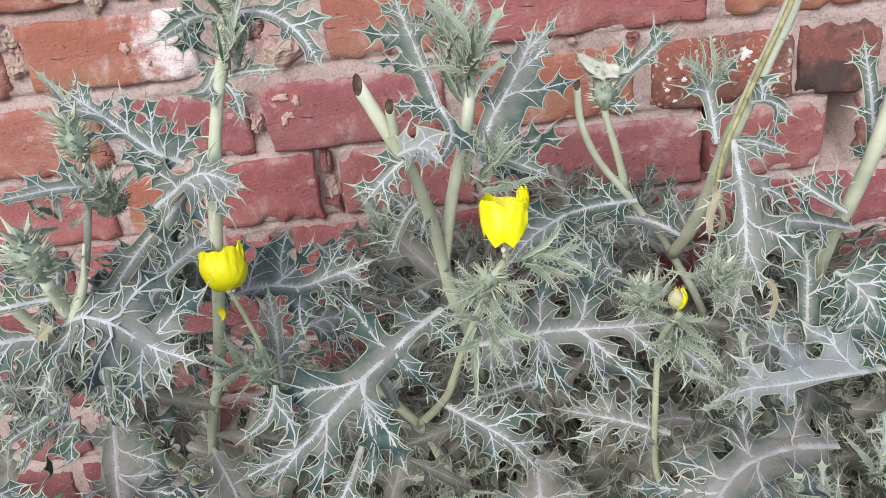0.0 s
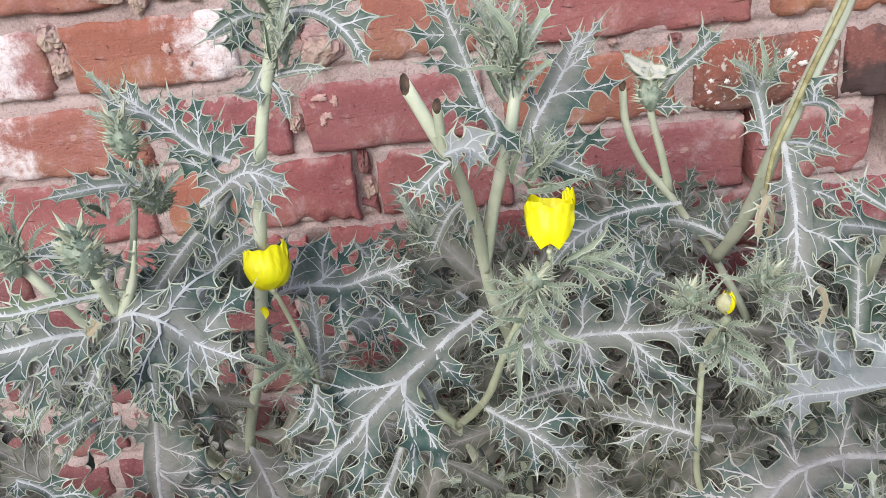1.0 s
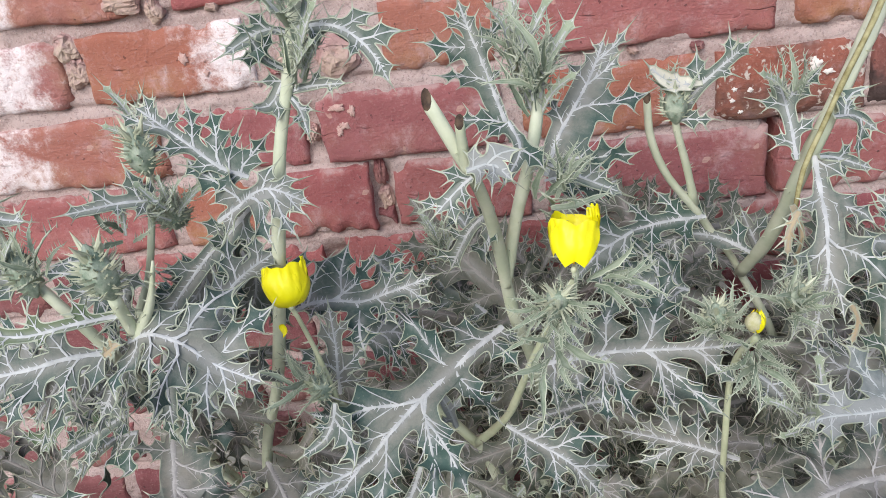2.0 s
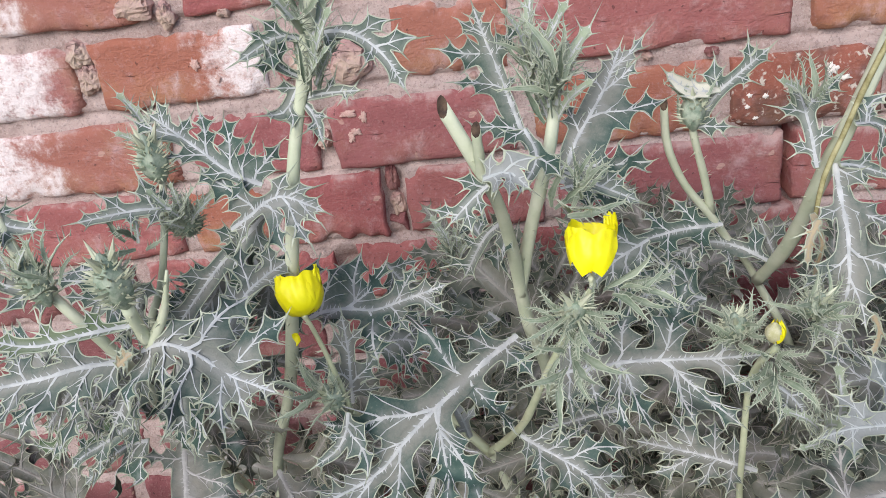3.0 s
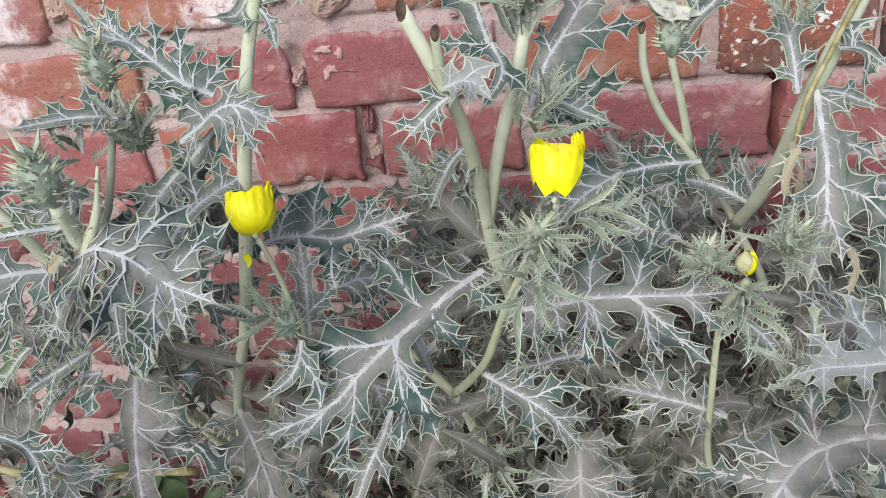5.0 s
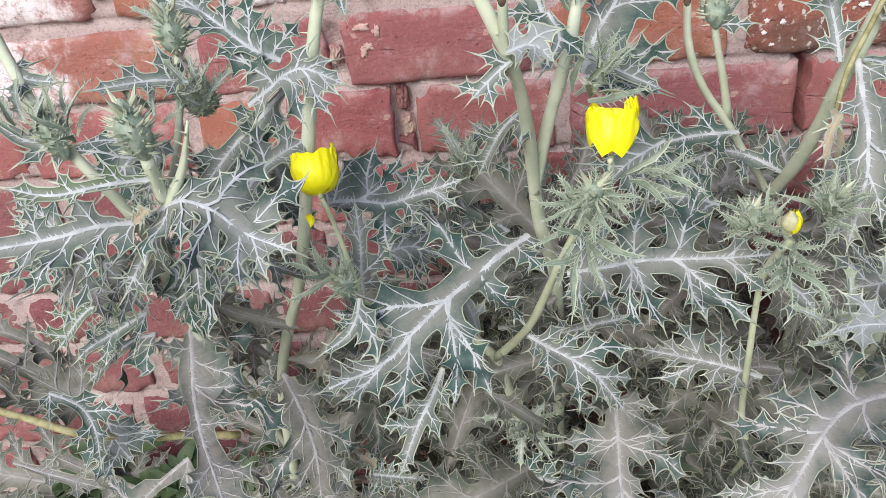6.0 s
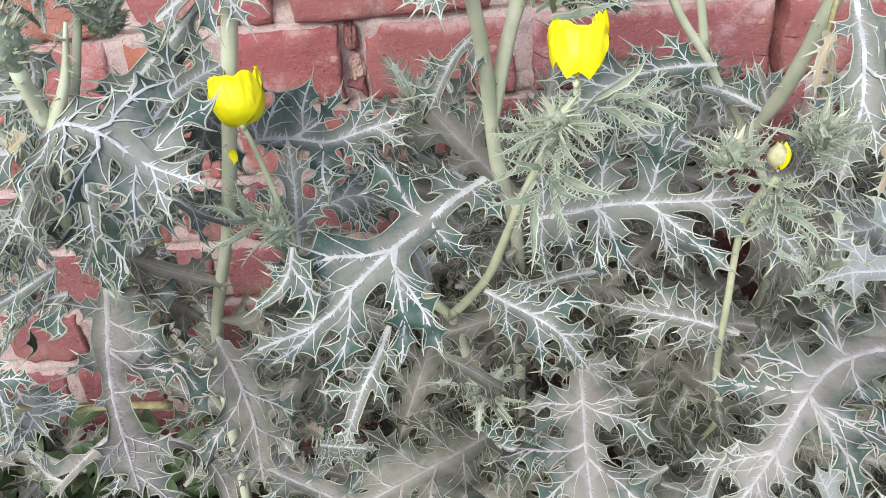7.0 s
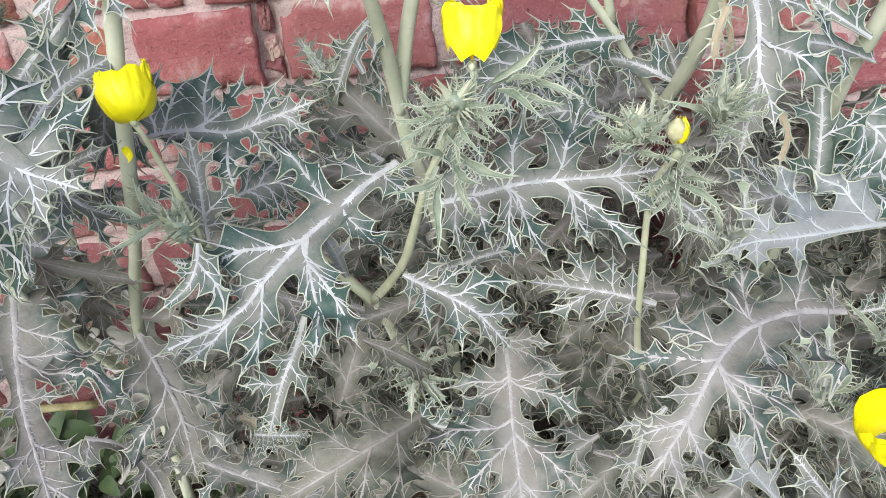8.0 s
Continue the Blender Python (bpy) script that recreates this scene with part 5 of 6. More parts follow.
leaf(POPPY_BUD, [(0.162, 0.585, 0.561), (0.181, 0.570, 0.551), (0.198, 0.560, 0.521)], (-0.212, -0.563, 0.799), lobes=[(0.024, 0.034, 0.020), (0.025, 0.030, -0.010), (0.046, 0.051, -0.010)], kind="dusty", phase=1.3)
leaf(POPPY_BUD, [(0.077, 0.655, 0.481), (0.054, 0.655, 0.477), (0.033, 0.655, 0.471), (0.008, 0.655, 0.465)], (-0.072, -0.579, 0.812), lobes=[(0.014, 0.007, -0.013), (0.016, 0.007, 0.011), (0.033, 0.036, 0.019), (0.040, 0.029, -0.025), (0.054, 0.055, -0.018), (0.054, 0.058, 0.014)], kind="dusty", full=0.25, phase=5.0)
leaf(POPPY_EDGE, [(0.240, 0.500, 0.348), (0.210, 0.500, 0.393), (0.196, 0.510, 0.422)], (-0.213, -0.403, 0.890), lobes=[(0.031, 0.043, 0.024), (0.054, 0.064, -0.021), (0.072, 0.084, 0.022)], kind="pale", phase=3.4)
leaf(POPPY_EDGE, [(0.276, 0.500, 0.343), (0.255, 0.500, 0.375), (0.241, 0.510, 0.394)], (-0.250, -0.386, 0.888), lobes=[(0.009, 0.023, 0.027), (0.041, 0.048, -0.015)], kind="dusty", phase=1.7)
leaf(POPPY_MID, [(-0.046, 0.620, 0.436), (-0.022, 0.620, 0.419), (0.005, 0.630, 0.386)], (0.039, -0.517, 0.855), lobes=[(0.020, 0.032, 0.024), (0.024, 0.033, -0.018), (0.052, 0.063, 0.023)], kind="shade", phase=0.4)
leaf(POPPY_MID, [(-0.045, 0.600, 0.509), (-0.049, 0.590, 0.539), (-0.057, 0.590, 0.558)], (0.081, -0.584, 0.808), lobes=[(0.015, 0.022, -0.014), (0.025, 0.032, 0.013)], kind="pale", phase=5.1)
leaf(POPPY_TALL, [(-0.222, 0.660, 0.448), (-0.191, 0.640, 0.460), (-0.162, 0.620, 0.504)], (0.216, -0.534, 0.817), lobes=[(0.013, 0.027, -0.028), (0.047, 0.061, 0.028)], kind="shade", phase=5.9)
leaf(POPPY_LEFT, [(-0.260, 0.620, 0.535), (-0.238, 0.630, 0.516), (-0.199, 0.640, 0.494)], (0.279, -0.552, 0.786), lobes=[(0.005, 0.020, 0.029), (0.009, 0.018, -0.017), (0.045, 0.057, 0.023), (0.046, 0.058, -0.024)], kind="shade", phase=0.5)
leaf(POPPY_BUD, [(0.138, 0.640, 0.263), (0.163, 0.620, 0.267), (0.178, 0.600, 0.259)], (-0.129, -0.426, 0.896), lobes=[(0.022, 0.033, -0.021), (0.037, 0.048, 0.022)], kind="beige", phase=4.8)
leaf(POPPY_BUD, [(0.142, 0.640, 0.284), (0.115, 0.630, 0.270), (0.103, 0.620, 0.230)], (-0.087, -0.436, 0.896), lobes=[(0.013, 0.028, 0.030), (0.028, 0.043, -0.030), (0.039, 0.051, 0.024)], kind="beige", phase=2.5)
leaf(POPPY_LEFT, [(-0.325, 0.600, 0.558), (-0.355, 0.600, 0.544), (-0.388, 0.600, 0.511)], (0.403, -0.512, 0.758), lobes=[(0.003, 0.014, -0.028), (0.029, 0.037, 0.015), (0.045, 0.056, 0.022), (0.057, 0.061, -0.008), (0.065, 0.084, 0.022)], kind="green", phase=0.9)
leaf(POPPY_LEFT, [(-0.315, 0.620, 0.530), (-0.351, 0.620, 0.510), (-0.377, 0.620, 0.496), (-0.391, 0.620, 0.484)], (0.394, -0.493, 0.775), lobes=[(0.004, 0.016, -0.027), (0.024, 0.032, 0.016), (0.044, 0.052, 0.015), (0.045, 0.056, -0.023), (0.060, 0.068, 0.016)], kind="fresh", phase=1.8)
leaf(POPPY_LEFT, [(-0.413, 0.600, 0.466), (-0.390, 0.600, 0.450), (-0.379, 0.592, 0.430), (-0.381, 0.585, 0.398)], (0.378, -0.443, 0.813), lobes=[(0.003, -0.000, 0.016), (0.003, 0.013, 0.024), (0.024, 0.033, -0.018), (0.036, 0.050, -0.027), (0.048, 0.060, 0.023), (0.056, 0.061, -0.010)], kind="fresh", full=0.20, phase=4.6)
leaf(POPPY_LEFT, [(-0.494, 0.620, 0.369), (-0.468, 0.620, 0.356), (-0.443, 0.620, 0.345), (-0.417, 0.620, 0.334)], (0.383, -0.410, 0.828), lobes=[(0.027, 0.034, -0.015), (0.035, 0.042, 0.013), (0.060, 0.066, -0.012), (0.061, 0.070, 0.017)], kind="beige", full=0.30, phase=5.2)
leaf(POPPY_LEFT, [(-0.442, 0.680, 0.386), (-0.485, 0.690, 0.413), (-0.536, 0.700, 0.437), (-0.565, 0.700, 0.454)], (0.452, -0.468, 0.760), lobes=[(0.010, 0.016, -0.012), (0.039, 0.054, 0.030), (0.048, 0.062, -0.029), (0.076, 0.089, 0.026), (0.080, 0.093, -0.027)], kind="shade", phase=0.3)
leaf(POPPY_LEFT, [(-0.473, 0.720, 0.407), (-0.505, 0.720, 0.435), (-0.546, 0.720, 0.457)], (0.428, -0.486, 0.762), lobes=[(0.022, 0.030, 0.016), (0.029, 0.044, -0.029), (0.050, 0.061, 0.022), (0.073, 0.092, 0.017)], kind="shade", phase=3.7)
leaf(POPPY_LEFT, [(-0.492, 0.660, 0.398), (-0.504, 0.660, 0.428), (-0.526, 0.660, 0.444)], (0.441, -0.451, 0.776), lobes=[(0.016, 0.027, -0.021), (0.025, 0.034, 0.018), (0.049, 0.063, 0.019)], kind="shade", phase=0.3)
# more leaves on the left
leaf(POPPY_LEFT, [(-0.293, 0.530, 0.651), (-0.318, 0.530, 0.643), (-0.342, 0.530, 0.639)], (0.448, -0.537, 0.715), width=0.070, pairs=3, kind="dusty", phase=4.3)
leaf(POPPY_LEFT, [(-0.329, 0.600, 0.592), (-0.316, 0.600, 0.572), (-0.302, 0.600, 0.542)], (0.382, -0.542, 0.748), width=0.060, pairs=3, kind="dusty", phase=2.0)
leaf(POPPY_LEFT, [(-0.341, 0.660, 0.505), (-0.385, 0.660, 0.478), (-0.417, 0.660, 0.462)], (0.382, -0.506, 0.774), width=0.055, pairs=3, kind="shade", phase=5.3)
leaf(POPPY_LEFT, [(-0.312, 0.660, 0.537), (-0.282, 0.660, 0.524), (-0.246, 0.660, 0.511)], (0.314, -0.561, 0.766), width=0.075, pairs=3, kind="dusty", phase=5.9)
leaf(POPPY_LEFT, [(-0.299, 0.680, 0.466), (-0.266, 0.680, 0.452), (-0.244, 0.680, 0.432)], (0.273, -0.535, 0.800), width=0.070, pairs=3, kind="shade", phase=3.0)
leaf(POPPY_LEFT, [(-0.413, 0.640, 0.414), (-0.432, 0.640, 0.434), (-0.456, 0.640, 0.454)], (0.404, -0.461, 0.790), width=0.080, pairs=3, kind="shade", phase=6.0)
leaf(POPPY_LEFT, [(-0.386, 0.620, 0.418), (-0.377, 0.610, 0.401), (-0.362, 0.600, 0.384)], (0.361, -0.442, 0.821), width=0.070, pairs=3, kind="dusty", phase=1.9)
leaf(POPPY_LEFT, [(-0.249, 0.600, 0.596), (-0.214, 0.600, 0.608), (-0.174, 0.600, 0.622)], (0.293, -0.603, 0.741), width=0.070, pairs=3, kind="dusty", phase=0.5)
leaf(POPPY_LEFT, [(-0.225, 0.520, 0.663), (-0.251, 0.540, 0.628), (-0.296, 0.560, 0.590)], (0.368, -0.566, 0.738), width=0.060, pairs=3, kind="dusty", phase=3.6)
leaf(POPPY_LEFT, [(-0.221, 0.620, 0.638), (-0.241, 0.600, 0.627), (-0.259, 0.580, 0.607)], (0.331, -0.607, 0.723), width=0.060, pairs=3, kind="fresh", phase=0.2)
leaf(POPPY_LEFT, [(-0.254, 0.560, 0.609), (-0.245, 0.560, 0.587), (-0.266, 0.570, 0.554)], (0.334, -0.553, 0.763), width=0.060, pairs=3, kind="fresh", phase=1.2)
leaf(POPPY_LEFT, [(-0.250, 0.500, 0.671), (-0.294, 0.520, 0.626), (-0.329, 0.540, 0.591)], (0.420, -0.530, 0.737), width=0.060, pairs=3, kind="dusty", phase=2.4)
leaf(POPPY_MID, [(-0.181, 0.700, 0.494), (-0.152, 0.700, 0.481), (-0.127, 0.700, 0.443)], (0.171, -0.584, 0.793), width=0.070, pairs=3, kind="shade", phase=3.7)
leaf(POPPY_MID, [(-0.140, 0.720, 0.515), (-0.109, 0.720, 0.524), (-0.080, 0.720, 0.511)], (0.132, -0.627, 0.768), width=0.060, pairs=3, kind="fresh", phase=0.9)
leaf(POPPY_LEFT, [(-0.201, 0.660, 0.649), (-0.196, 0.660, 0.617), (-0.216, 0.660, 0.576)], (0.257, -0.646, 0.719), width=0.060, pairs=3, kind="fresh", phase=0.3)
leaf(POPPY_LEFT, [(-0.206, 0.620, 0.665), (-0.223, 0.610, 0.639), (-0.240, 0.600, 0.628)], (0.311, -0.628, 0.713), width=0.070, pairs=3, kind="dusty", phase=5.2)
leaf(POPPY_LEFT, [(-0.241, 0.560, 0.697), (-0.261, 0.560, 0.682), (-0.279, 0.550, 0.664)], (0.394, -0.613, 0.685), width=0.060, pairs=3, kind="fresh", phase=1.9)
leaf(POPPY_MID, [(-0.124, 0.780, 0.572), (-0.107, 0.780, 0.545), (-0.089, 0.780, 0.517)], (0.124, -0.662, 0.739), width=0.050, pairs=3, kind="fresh", phase=5.8)
leaf(POPPY_MID, [(0.101, 0.660, 0.635), (0.073, 0.650, 0.623), (0.053, 0.640, 0.606)], (-0.076, -0.680, 0.730), width=0.060, pairs=3, kind="fresh", phase=5.4)
leaf(POPPY_EDGE, [(0.144, 0.660, 0.579), (0.117, 0.660, 0.588), (0.090, 0.660, 0.585)], (-0.125, -0.650, 0.749), width=0.070, pairs=3, kind="fresh", phase=2.3)
leaf(POPPY_EDGE, [(0.275, 0.620, 0.547), (0.255, 0.610, 0.535), (0.218, 0.600, 0.536)], (-0.278, -0.556, 0.783), width=0.070, pairs=3, kind="dusty", phase=2.8)
leaf(POPPY_EDGE, [(0.296, 0.620, 0.585), (0.315, 0.610, 0.569), (0.326, 0.600, 0.544)], (-0.349, -0.558, 0.753), width=0.070, pairs=3, kind="fresh", phase=3.1)
leaf(POPPY_EDGE, [(0.333, 0.620, 0.561), (0.301, 0.600, 0.547), (0.273, 0.580, 0.534)], (-0.330, -0.544, 0.772), width=0.070, pairs=3, kind="fresh", phase=3.9)
leaf(POPPY_EDGE, [(0.187, 0.660, 0.508), (0.213, 0.650, 0.489), (0.235, 0.640, 0.458)], (-0.213, -0.559, 0.801), width=0.070, pairs=3, kind="shade", phase=3.6)
leaf(POPPY_MID, [(0.045, 0.660, 0.470), (0.075, 0.660, 0.466), (0.109, 0.660, 0.444)], (-0.064, -0.568, 0.820), width=0.060, pairs=3, kind="shade", phase=3.4)
leaf(POPPY_MID, [(0.018, 0.680, 0.489), (-0.006, 0.680, 0.460), (0.005, 0.680, 0.412)], (0.022, -0.575, 0.818), width=0.050, pairs=3, kind="shade", phase=3.7)
leaf(POPPY_EDGE, [(0.233, 0.660, 0.407), (0.206, 0.660, 0.418), (0.183, 0.660, 0.421), (0.158, 0.660, 0.412)], (-0.171, -0.520, 0.837), lobes=[(0.027, 0.044, -0.028), (0.028, 0.021, 0.022), (0.048, 0.046, 0.020), (0.048, 0.067, -0.019), (0.065, 0.068, 0.014)], kind="beige", full=0.28, phase=5.6)
leaf(POPPY_EDGE, [(0.244, 0.630, 0.536), (0.232, 0.625, 0.527), (0.220, 0.620, 0.518), (0.205, 0.615, 0.505)], (-0.250, -0.550, 0.800), lobes=[(0.006, 0.003, 0.016), (0.013, 0.024, -0.026), (0.021, 0.021, 0.024), (0.030, 0.045, -0.022), (0.036, 0.045, 0.016)], kind="beige", full=0.30, phase=1.9)
# dry leaves
leaf(POPPY_FORK, [(0.198, 0.612, 0.669), (0.206, 0.610, 0.647), (0.203, 0.612, 0.619)], (-0.259, -0.651, 0.713), width=0.006, pairs=2, kind="straw", fold=0.50, phase=3.0)
leaf(POPPY_FORK, [(0.229, 0.580, 0.609), (0.236, 0.580, 0.594), (0.234, 0.580, 0.575)], (-0.288, -0.585, 0.759), width=0.007, pairs=2, kind="straw", fold=0.50, phase=2.6)
leaf(POPPY_FORK, [(0.199, 0.600, 0.670), (0.194, 0.600, 0.654), (0.194, 0.600, 0.637)], (-0.250, -0.656, 0.712), width=0.009, pairs=2, kind="straw", fold=0.50, phase=4.3)
leaf(POPPY_TALL, [(-0.181, 0.680, 0.308), (-0.172, 0.680, 0.303), (-0.167, 0.680, 0.292)], (0.161, -0.473, 0.866), width=0.012, pairs=2, kind="straw", fold=0.50, phase=1.4)
leaf(POPPY_TALL, [(-0.222, 0.480, 0.678), (-0.215, 0.480, 0.683), (-0.208, 0.478, 0.686)], (0.382, -0.582, 0.718), width=0.010, pairs=2, kind="straw", fold=0.50, phase=1.8)
leaf(POPPY_LEFT, [(-0.207, 0.500, 0.674), (-0.230, 0.500, 0.651), (-0.247, 0.490, 0.626)], (0.373, -0.563, 0.737), lobes=[(0.025, 0.033, -0.017), (0.034, 0.039, 0.010), (0.053, 0.057, 0.008), (0.053, 0.059, -0.012)], kind="dusty", full=0.20, phase=5.9)
leaf(POPPY_LEFT, [(-0.189, 0.485, 0.676), (-0.192, 0.480, 0.655), (-0.194, 0.475, 0.629)], (0.337, -0.570, 0.749), lobes=[(0.004, 0.010, -0.012), (0.018, 0.024, 0.011), (0.022, 0.028, -0.013), (0.038, 0.043, 0.009)], kind="dusty", full=0.20, phase=3.1)
leaf(POPPY_LEFT, [(-0.171, 0.480, 0.669), (-0.168, 0.475, 0.655), (-0.162, 0.470, 0.639)], (0.306, -0.578, 0.757), lobes=[(0.011, 0.017, 0.013), (0.016, 0.022, -0.012), (0.022, 0.027, 0.010)], kind="dusty", full=0.20, phase=3.3)
leaf(POPPY_LEFT, [(-0.192, 0.560, 0.618), (-0.183, 0.570, 0.597), (-0.169, 0.600, 0.567)], (0.265, -0.589, 0.764), lobes=[(0.005, 0.017, 0.023), (0.027, 0.038, 0.022), (0.040, 0.052, -0.024)], kind="dusty", full=0.20, phase=0.1)
leaf(POPPY_LEFT, [(-0.211, 0.500, 0.727), (-0.209, 0.500, 0.708), (-0.221, 0.500, 0.684)], (0.377, -0.622, 0.687), lobes=[(0.012, 0.018, -0.012), (0.022, 0.029, 0.014), (0.030, 0.035, -0.010), (0.038, 0.048, 0.007)], kind="dusty", full=0.20, phase=2.5)
leaf(POPPY_LEFT, [(-0.352, 0.580, 0.600), (-0.341, 0.585, 0.578), (-0.317, 0.590, 0.568)], (0.412, -0.526, 0.743), lobes=[(0.015, 0.026, 0.023), (0.015, 0.025, -0.019), (0.038, 0.050, 0.024)], kind="beige", full=0.20, phase=3.5)
leaf(POPPY_LEFT, [(-0.320, 0.630, 0.501), (-0.354, 0.640, 0.485), (-0.410, 0.650, 0.438)], (0.366, -0.507, 0.780), lobes=[(0.005, 0.006, -0.038), (0.014, 0.037, -0.046), (0.047, 0.057, 0.020)], kind="fresh", full=0.20, phase=0.1)
leaf(POPPY_LEFT, [(-0.249, 0.670, 0.470), (-0.278, 0.680, 0.465), (-0.301, 0.680, 0.478)], (0.288, -0.539, 0.792), lobes=[(0.019, 0.030, -0.021), (0.031, 0.041, 0.019)], kind="shade", full=0.20, phase=3.7)
leaf(POPPY_LEFT, [(-0.237, 0.660, 0.500), (-0.263, 0.660, 0.498), (-0.296, 0.660, 0.480)], (0.289, -0.550, 0.783), lobes=[(0.003, 0.002, -0.034), (0.012, 0.020, 0.016), (0.033, 0.042, -0.017)], kind="shade", full=0.20, phase=3.8)
leaf(POPPY_MID, [(-0.137, 0.660, 0.482), (-0.116, 0.660, 0.458), (-0.083, 0.660, 0.442)], (0.138, -0.556, 0.820), lobes=[(0.024, 0.034, -0.020), (0.024, 0.035, 0.022), (0.049, 0.065, 0.032)], kind="beige", full=0.20, phase=0.4)
leaf(POPPY_MID, [(-0.063, 0.700, 0.409), (-0.032, 0.700, 0.386), (-0.012, 0.700, 0.337)], (0.044, -0.539, 0.841), lobes=[(0.016, 0.032, 0.032), (0.039, 0.046, -0.014), (0.064, 0.078, 0.028)], kind="beige", full=0.20, phase=3.8)
leaf(POPPY_BUD, [(0.124, 0.680, 0.389), (0.147, 0.670, 0.369), (0.165, 0.660, 0.337)], (-0.124, -0.508, 0.852), lobes=[(0.024, 0.038, 0.028), (0.033, 0.044, -0.023), (0.058, 0.070, 0.025)], kind="beige", full=0.20, phase=2.8)
leaf(POPPY_BUD, [(0.193, 0.620, 0.332), (0.173, 0.610, 0.312), (0.163, 0.600, 0.276)], (-0.145, -0.440, 0.886), lobes=[(0.023, 0.034, -0.022), (0.023, 0.034, 0.022), (0.057, 0.070, 0.019)], kind="dusty", full=0.20, phase=4.1)


# ---- undergrowth ----
def undergrowth():
    rnd = random.Random(21)
    owners = [plant(x, 0.80, "low young prickly poppy with dusty crowded leaves", "young poppies") for x in (-0.48, -0.30, -0.12, 0.06, 0.24, 0.44)]
    for i in range(400):
        x = rnd.uniform(-0.62, 0.62)
        z = 0.03 + 0.36 * rnd.random() ** 1.2
        if i > 360:
            x, z = rnd.uniform(0.20, 0.50), rnd.uniform(0.02, 0.30)
        elif i > 290:
            x, z = rnd.uniform(0.0, 0.42), rnd.uniform(0.38, 0.50)
        if x < -0.33 and z > 0.13:
            continue
        front = (0.60 if i <= 360 else 0.50) + 0.28 * max(0.0, z - 0.16)
        y = rnd.uniform(front + 0.05, 0.90)
        w = rnd.uniform(0, 6.28)
        way = (math.cos(w), -0.35 + 0.7 * math.sin(w), rnd.uniform(-0.35, 0.7))
        up = (rnd.uniform(-0.4, 0.4), -0.7, 0.8)
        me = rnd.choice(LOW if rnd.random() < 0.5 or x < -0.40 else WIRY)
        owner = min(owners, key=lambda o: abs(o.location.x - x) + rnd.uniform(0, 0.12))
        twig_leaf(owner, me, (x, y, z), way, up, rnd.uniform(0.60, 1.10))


undergrowth()


def weed(x, y, label):
    """A low soft weed with many small plain leaves."""
    ob = tagged(new("weed"), label, "plant", "weeds at the wall")
    ob.location = (x, y, 0)
    rnd = random.Random(int(abs(x) * 1000))
    for i in range(48):
        a = rnd.uniform(0, 6.283)
        d = (math.cos(a), math.sin(a) - 0.2, rnd.uniform(0.1, 1.3))
        place = (x + rnd.uniform(-0.05, 0.05), y + rnd.uniform(-0.05, 0.03), rnd.uniform(0.0, 0.16))
        twig_leaf(ob, rnd.choice(WEED), place, d, (0, -0.5, 0.9), rnd.uniform(0.7, 1.2))


for x, y in ((-0.50, 0.80), (-0.41, 0.84), (-0.58, 0.84), (-0.33, 0.86)):
    weed(x, y, "small dark green weed in the shade of the wall")


# ---- the wall, last ----
def worn_brick(length, height, depth, seed, nx=34, nz=12):
    """A hand-made brick, its front towards -y, with worn, uneven arrises and a dented face."""
    rnd = random.Random(seed)
    off = rnd.uniform(0, 90)
    chips = [(rnd.uniform(-0.5, 0.5) * length, rnd.choice((-0.5, 0.5)) * height, rnd.uniform(0.006, 0.016), rnd.uniform(0.003, 0.008)) for _ in range(9)]
    chips += [(rnd.choice((-0.5, 0.5)) * length, rnd.choice((-0.5, 0.5)) * height, rnd.uniform(0.010, 0.022), rnd.uniform(0.003, 0.009)) for _ in range(2)]
    verts, faces = [], []
    ease = lambda f: 0.5 - 0.5 * math.cos(math.pi * f) if 0 < f < 1 else f
    for j in range(nz + 1):
        for i in range(nx + 1):
            fx, fz = i / nx, ease(j / nz) * 0.6 + 0.4 * j / nz
            fx = 0.5 + (fx - 0.5) * (1.22 - 0.22 * (2 * fx - 1) ** 2)
            x, z = (fx - 0.5) * length, (fz - 0.5) * height
            x += 0.0042 * noise.noise((off, z * 45, x * 9)) * (2 * fx - 1)
            z += (0.0034 * noise.noise((x * 26, off, 3)) + 0.0011 * noise.noise((x * 90, off, 7 + round(fz)))) * (2 * fz - 1)
            e = min(length / 2 - abs((fx - 0.5) * length), height / 2 - abs((fz - 0.5) * height))
            r = 0.0038 + 0.0030 * noise.noise((x * 24 + off, z * 24, 5))
            y = 0.0
            if e < r:
                y = r * (1 - math.sqrt(max(0.0, 1 - ((r - e) / r) ** 2))) * 0.9
            y += 0.0016 * noise.noise((x * 15, z * 22, off)) + 0.0008 * noise.noise((x * 60, z * 60, off + 4))
            for cx, cz, cr, cd in chips:
                q = math.hypot(x - cx, z - cz) / cr
                y += cd * max(0.0, 1 - q * q)
            verts.append((x, y, z))
    row = nx + 1
    for j in range(nz):
        for i in range(nx):
            k = j * row + i
            faces.append((k, k + 1, k + row + 1, k + row))
    ring = list(range(nx)) + [j * row + nx for j in range(nz)] + [nz * row + i for i in range(nx, 0, -1)] + [j * row for j in range(nz, 0, -1)]
    n = len(verts)
    verts += [(verts[k][0], depth, verts[k][2]) for k in ring]
    m = len(ring)
    for k in range(m):
        b = (k + 1) % m
        faces.append((ring[b], ring[k], n + k, n + b))
    return verts, faces


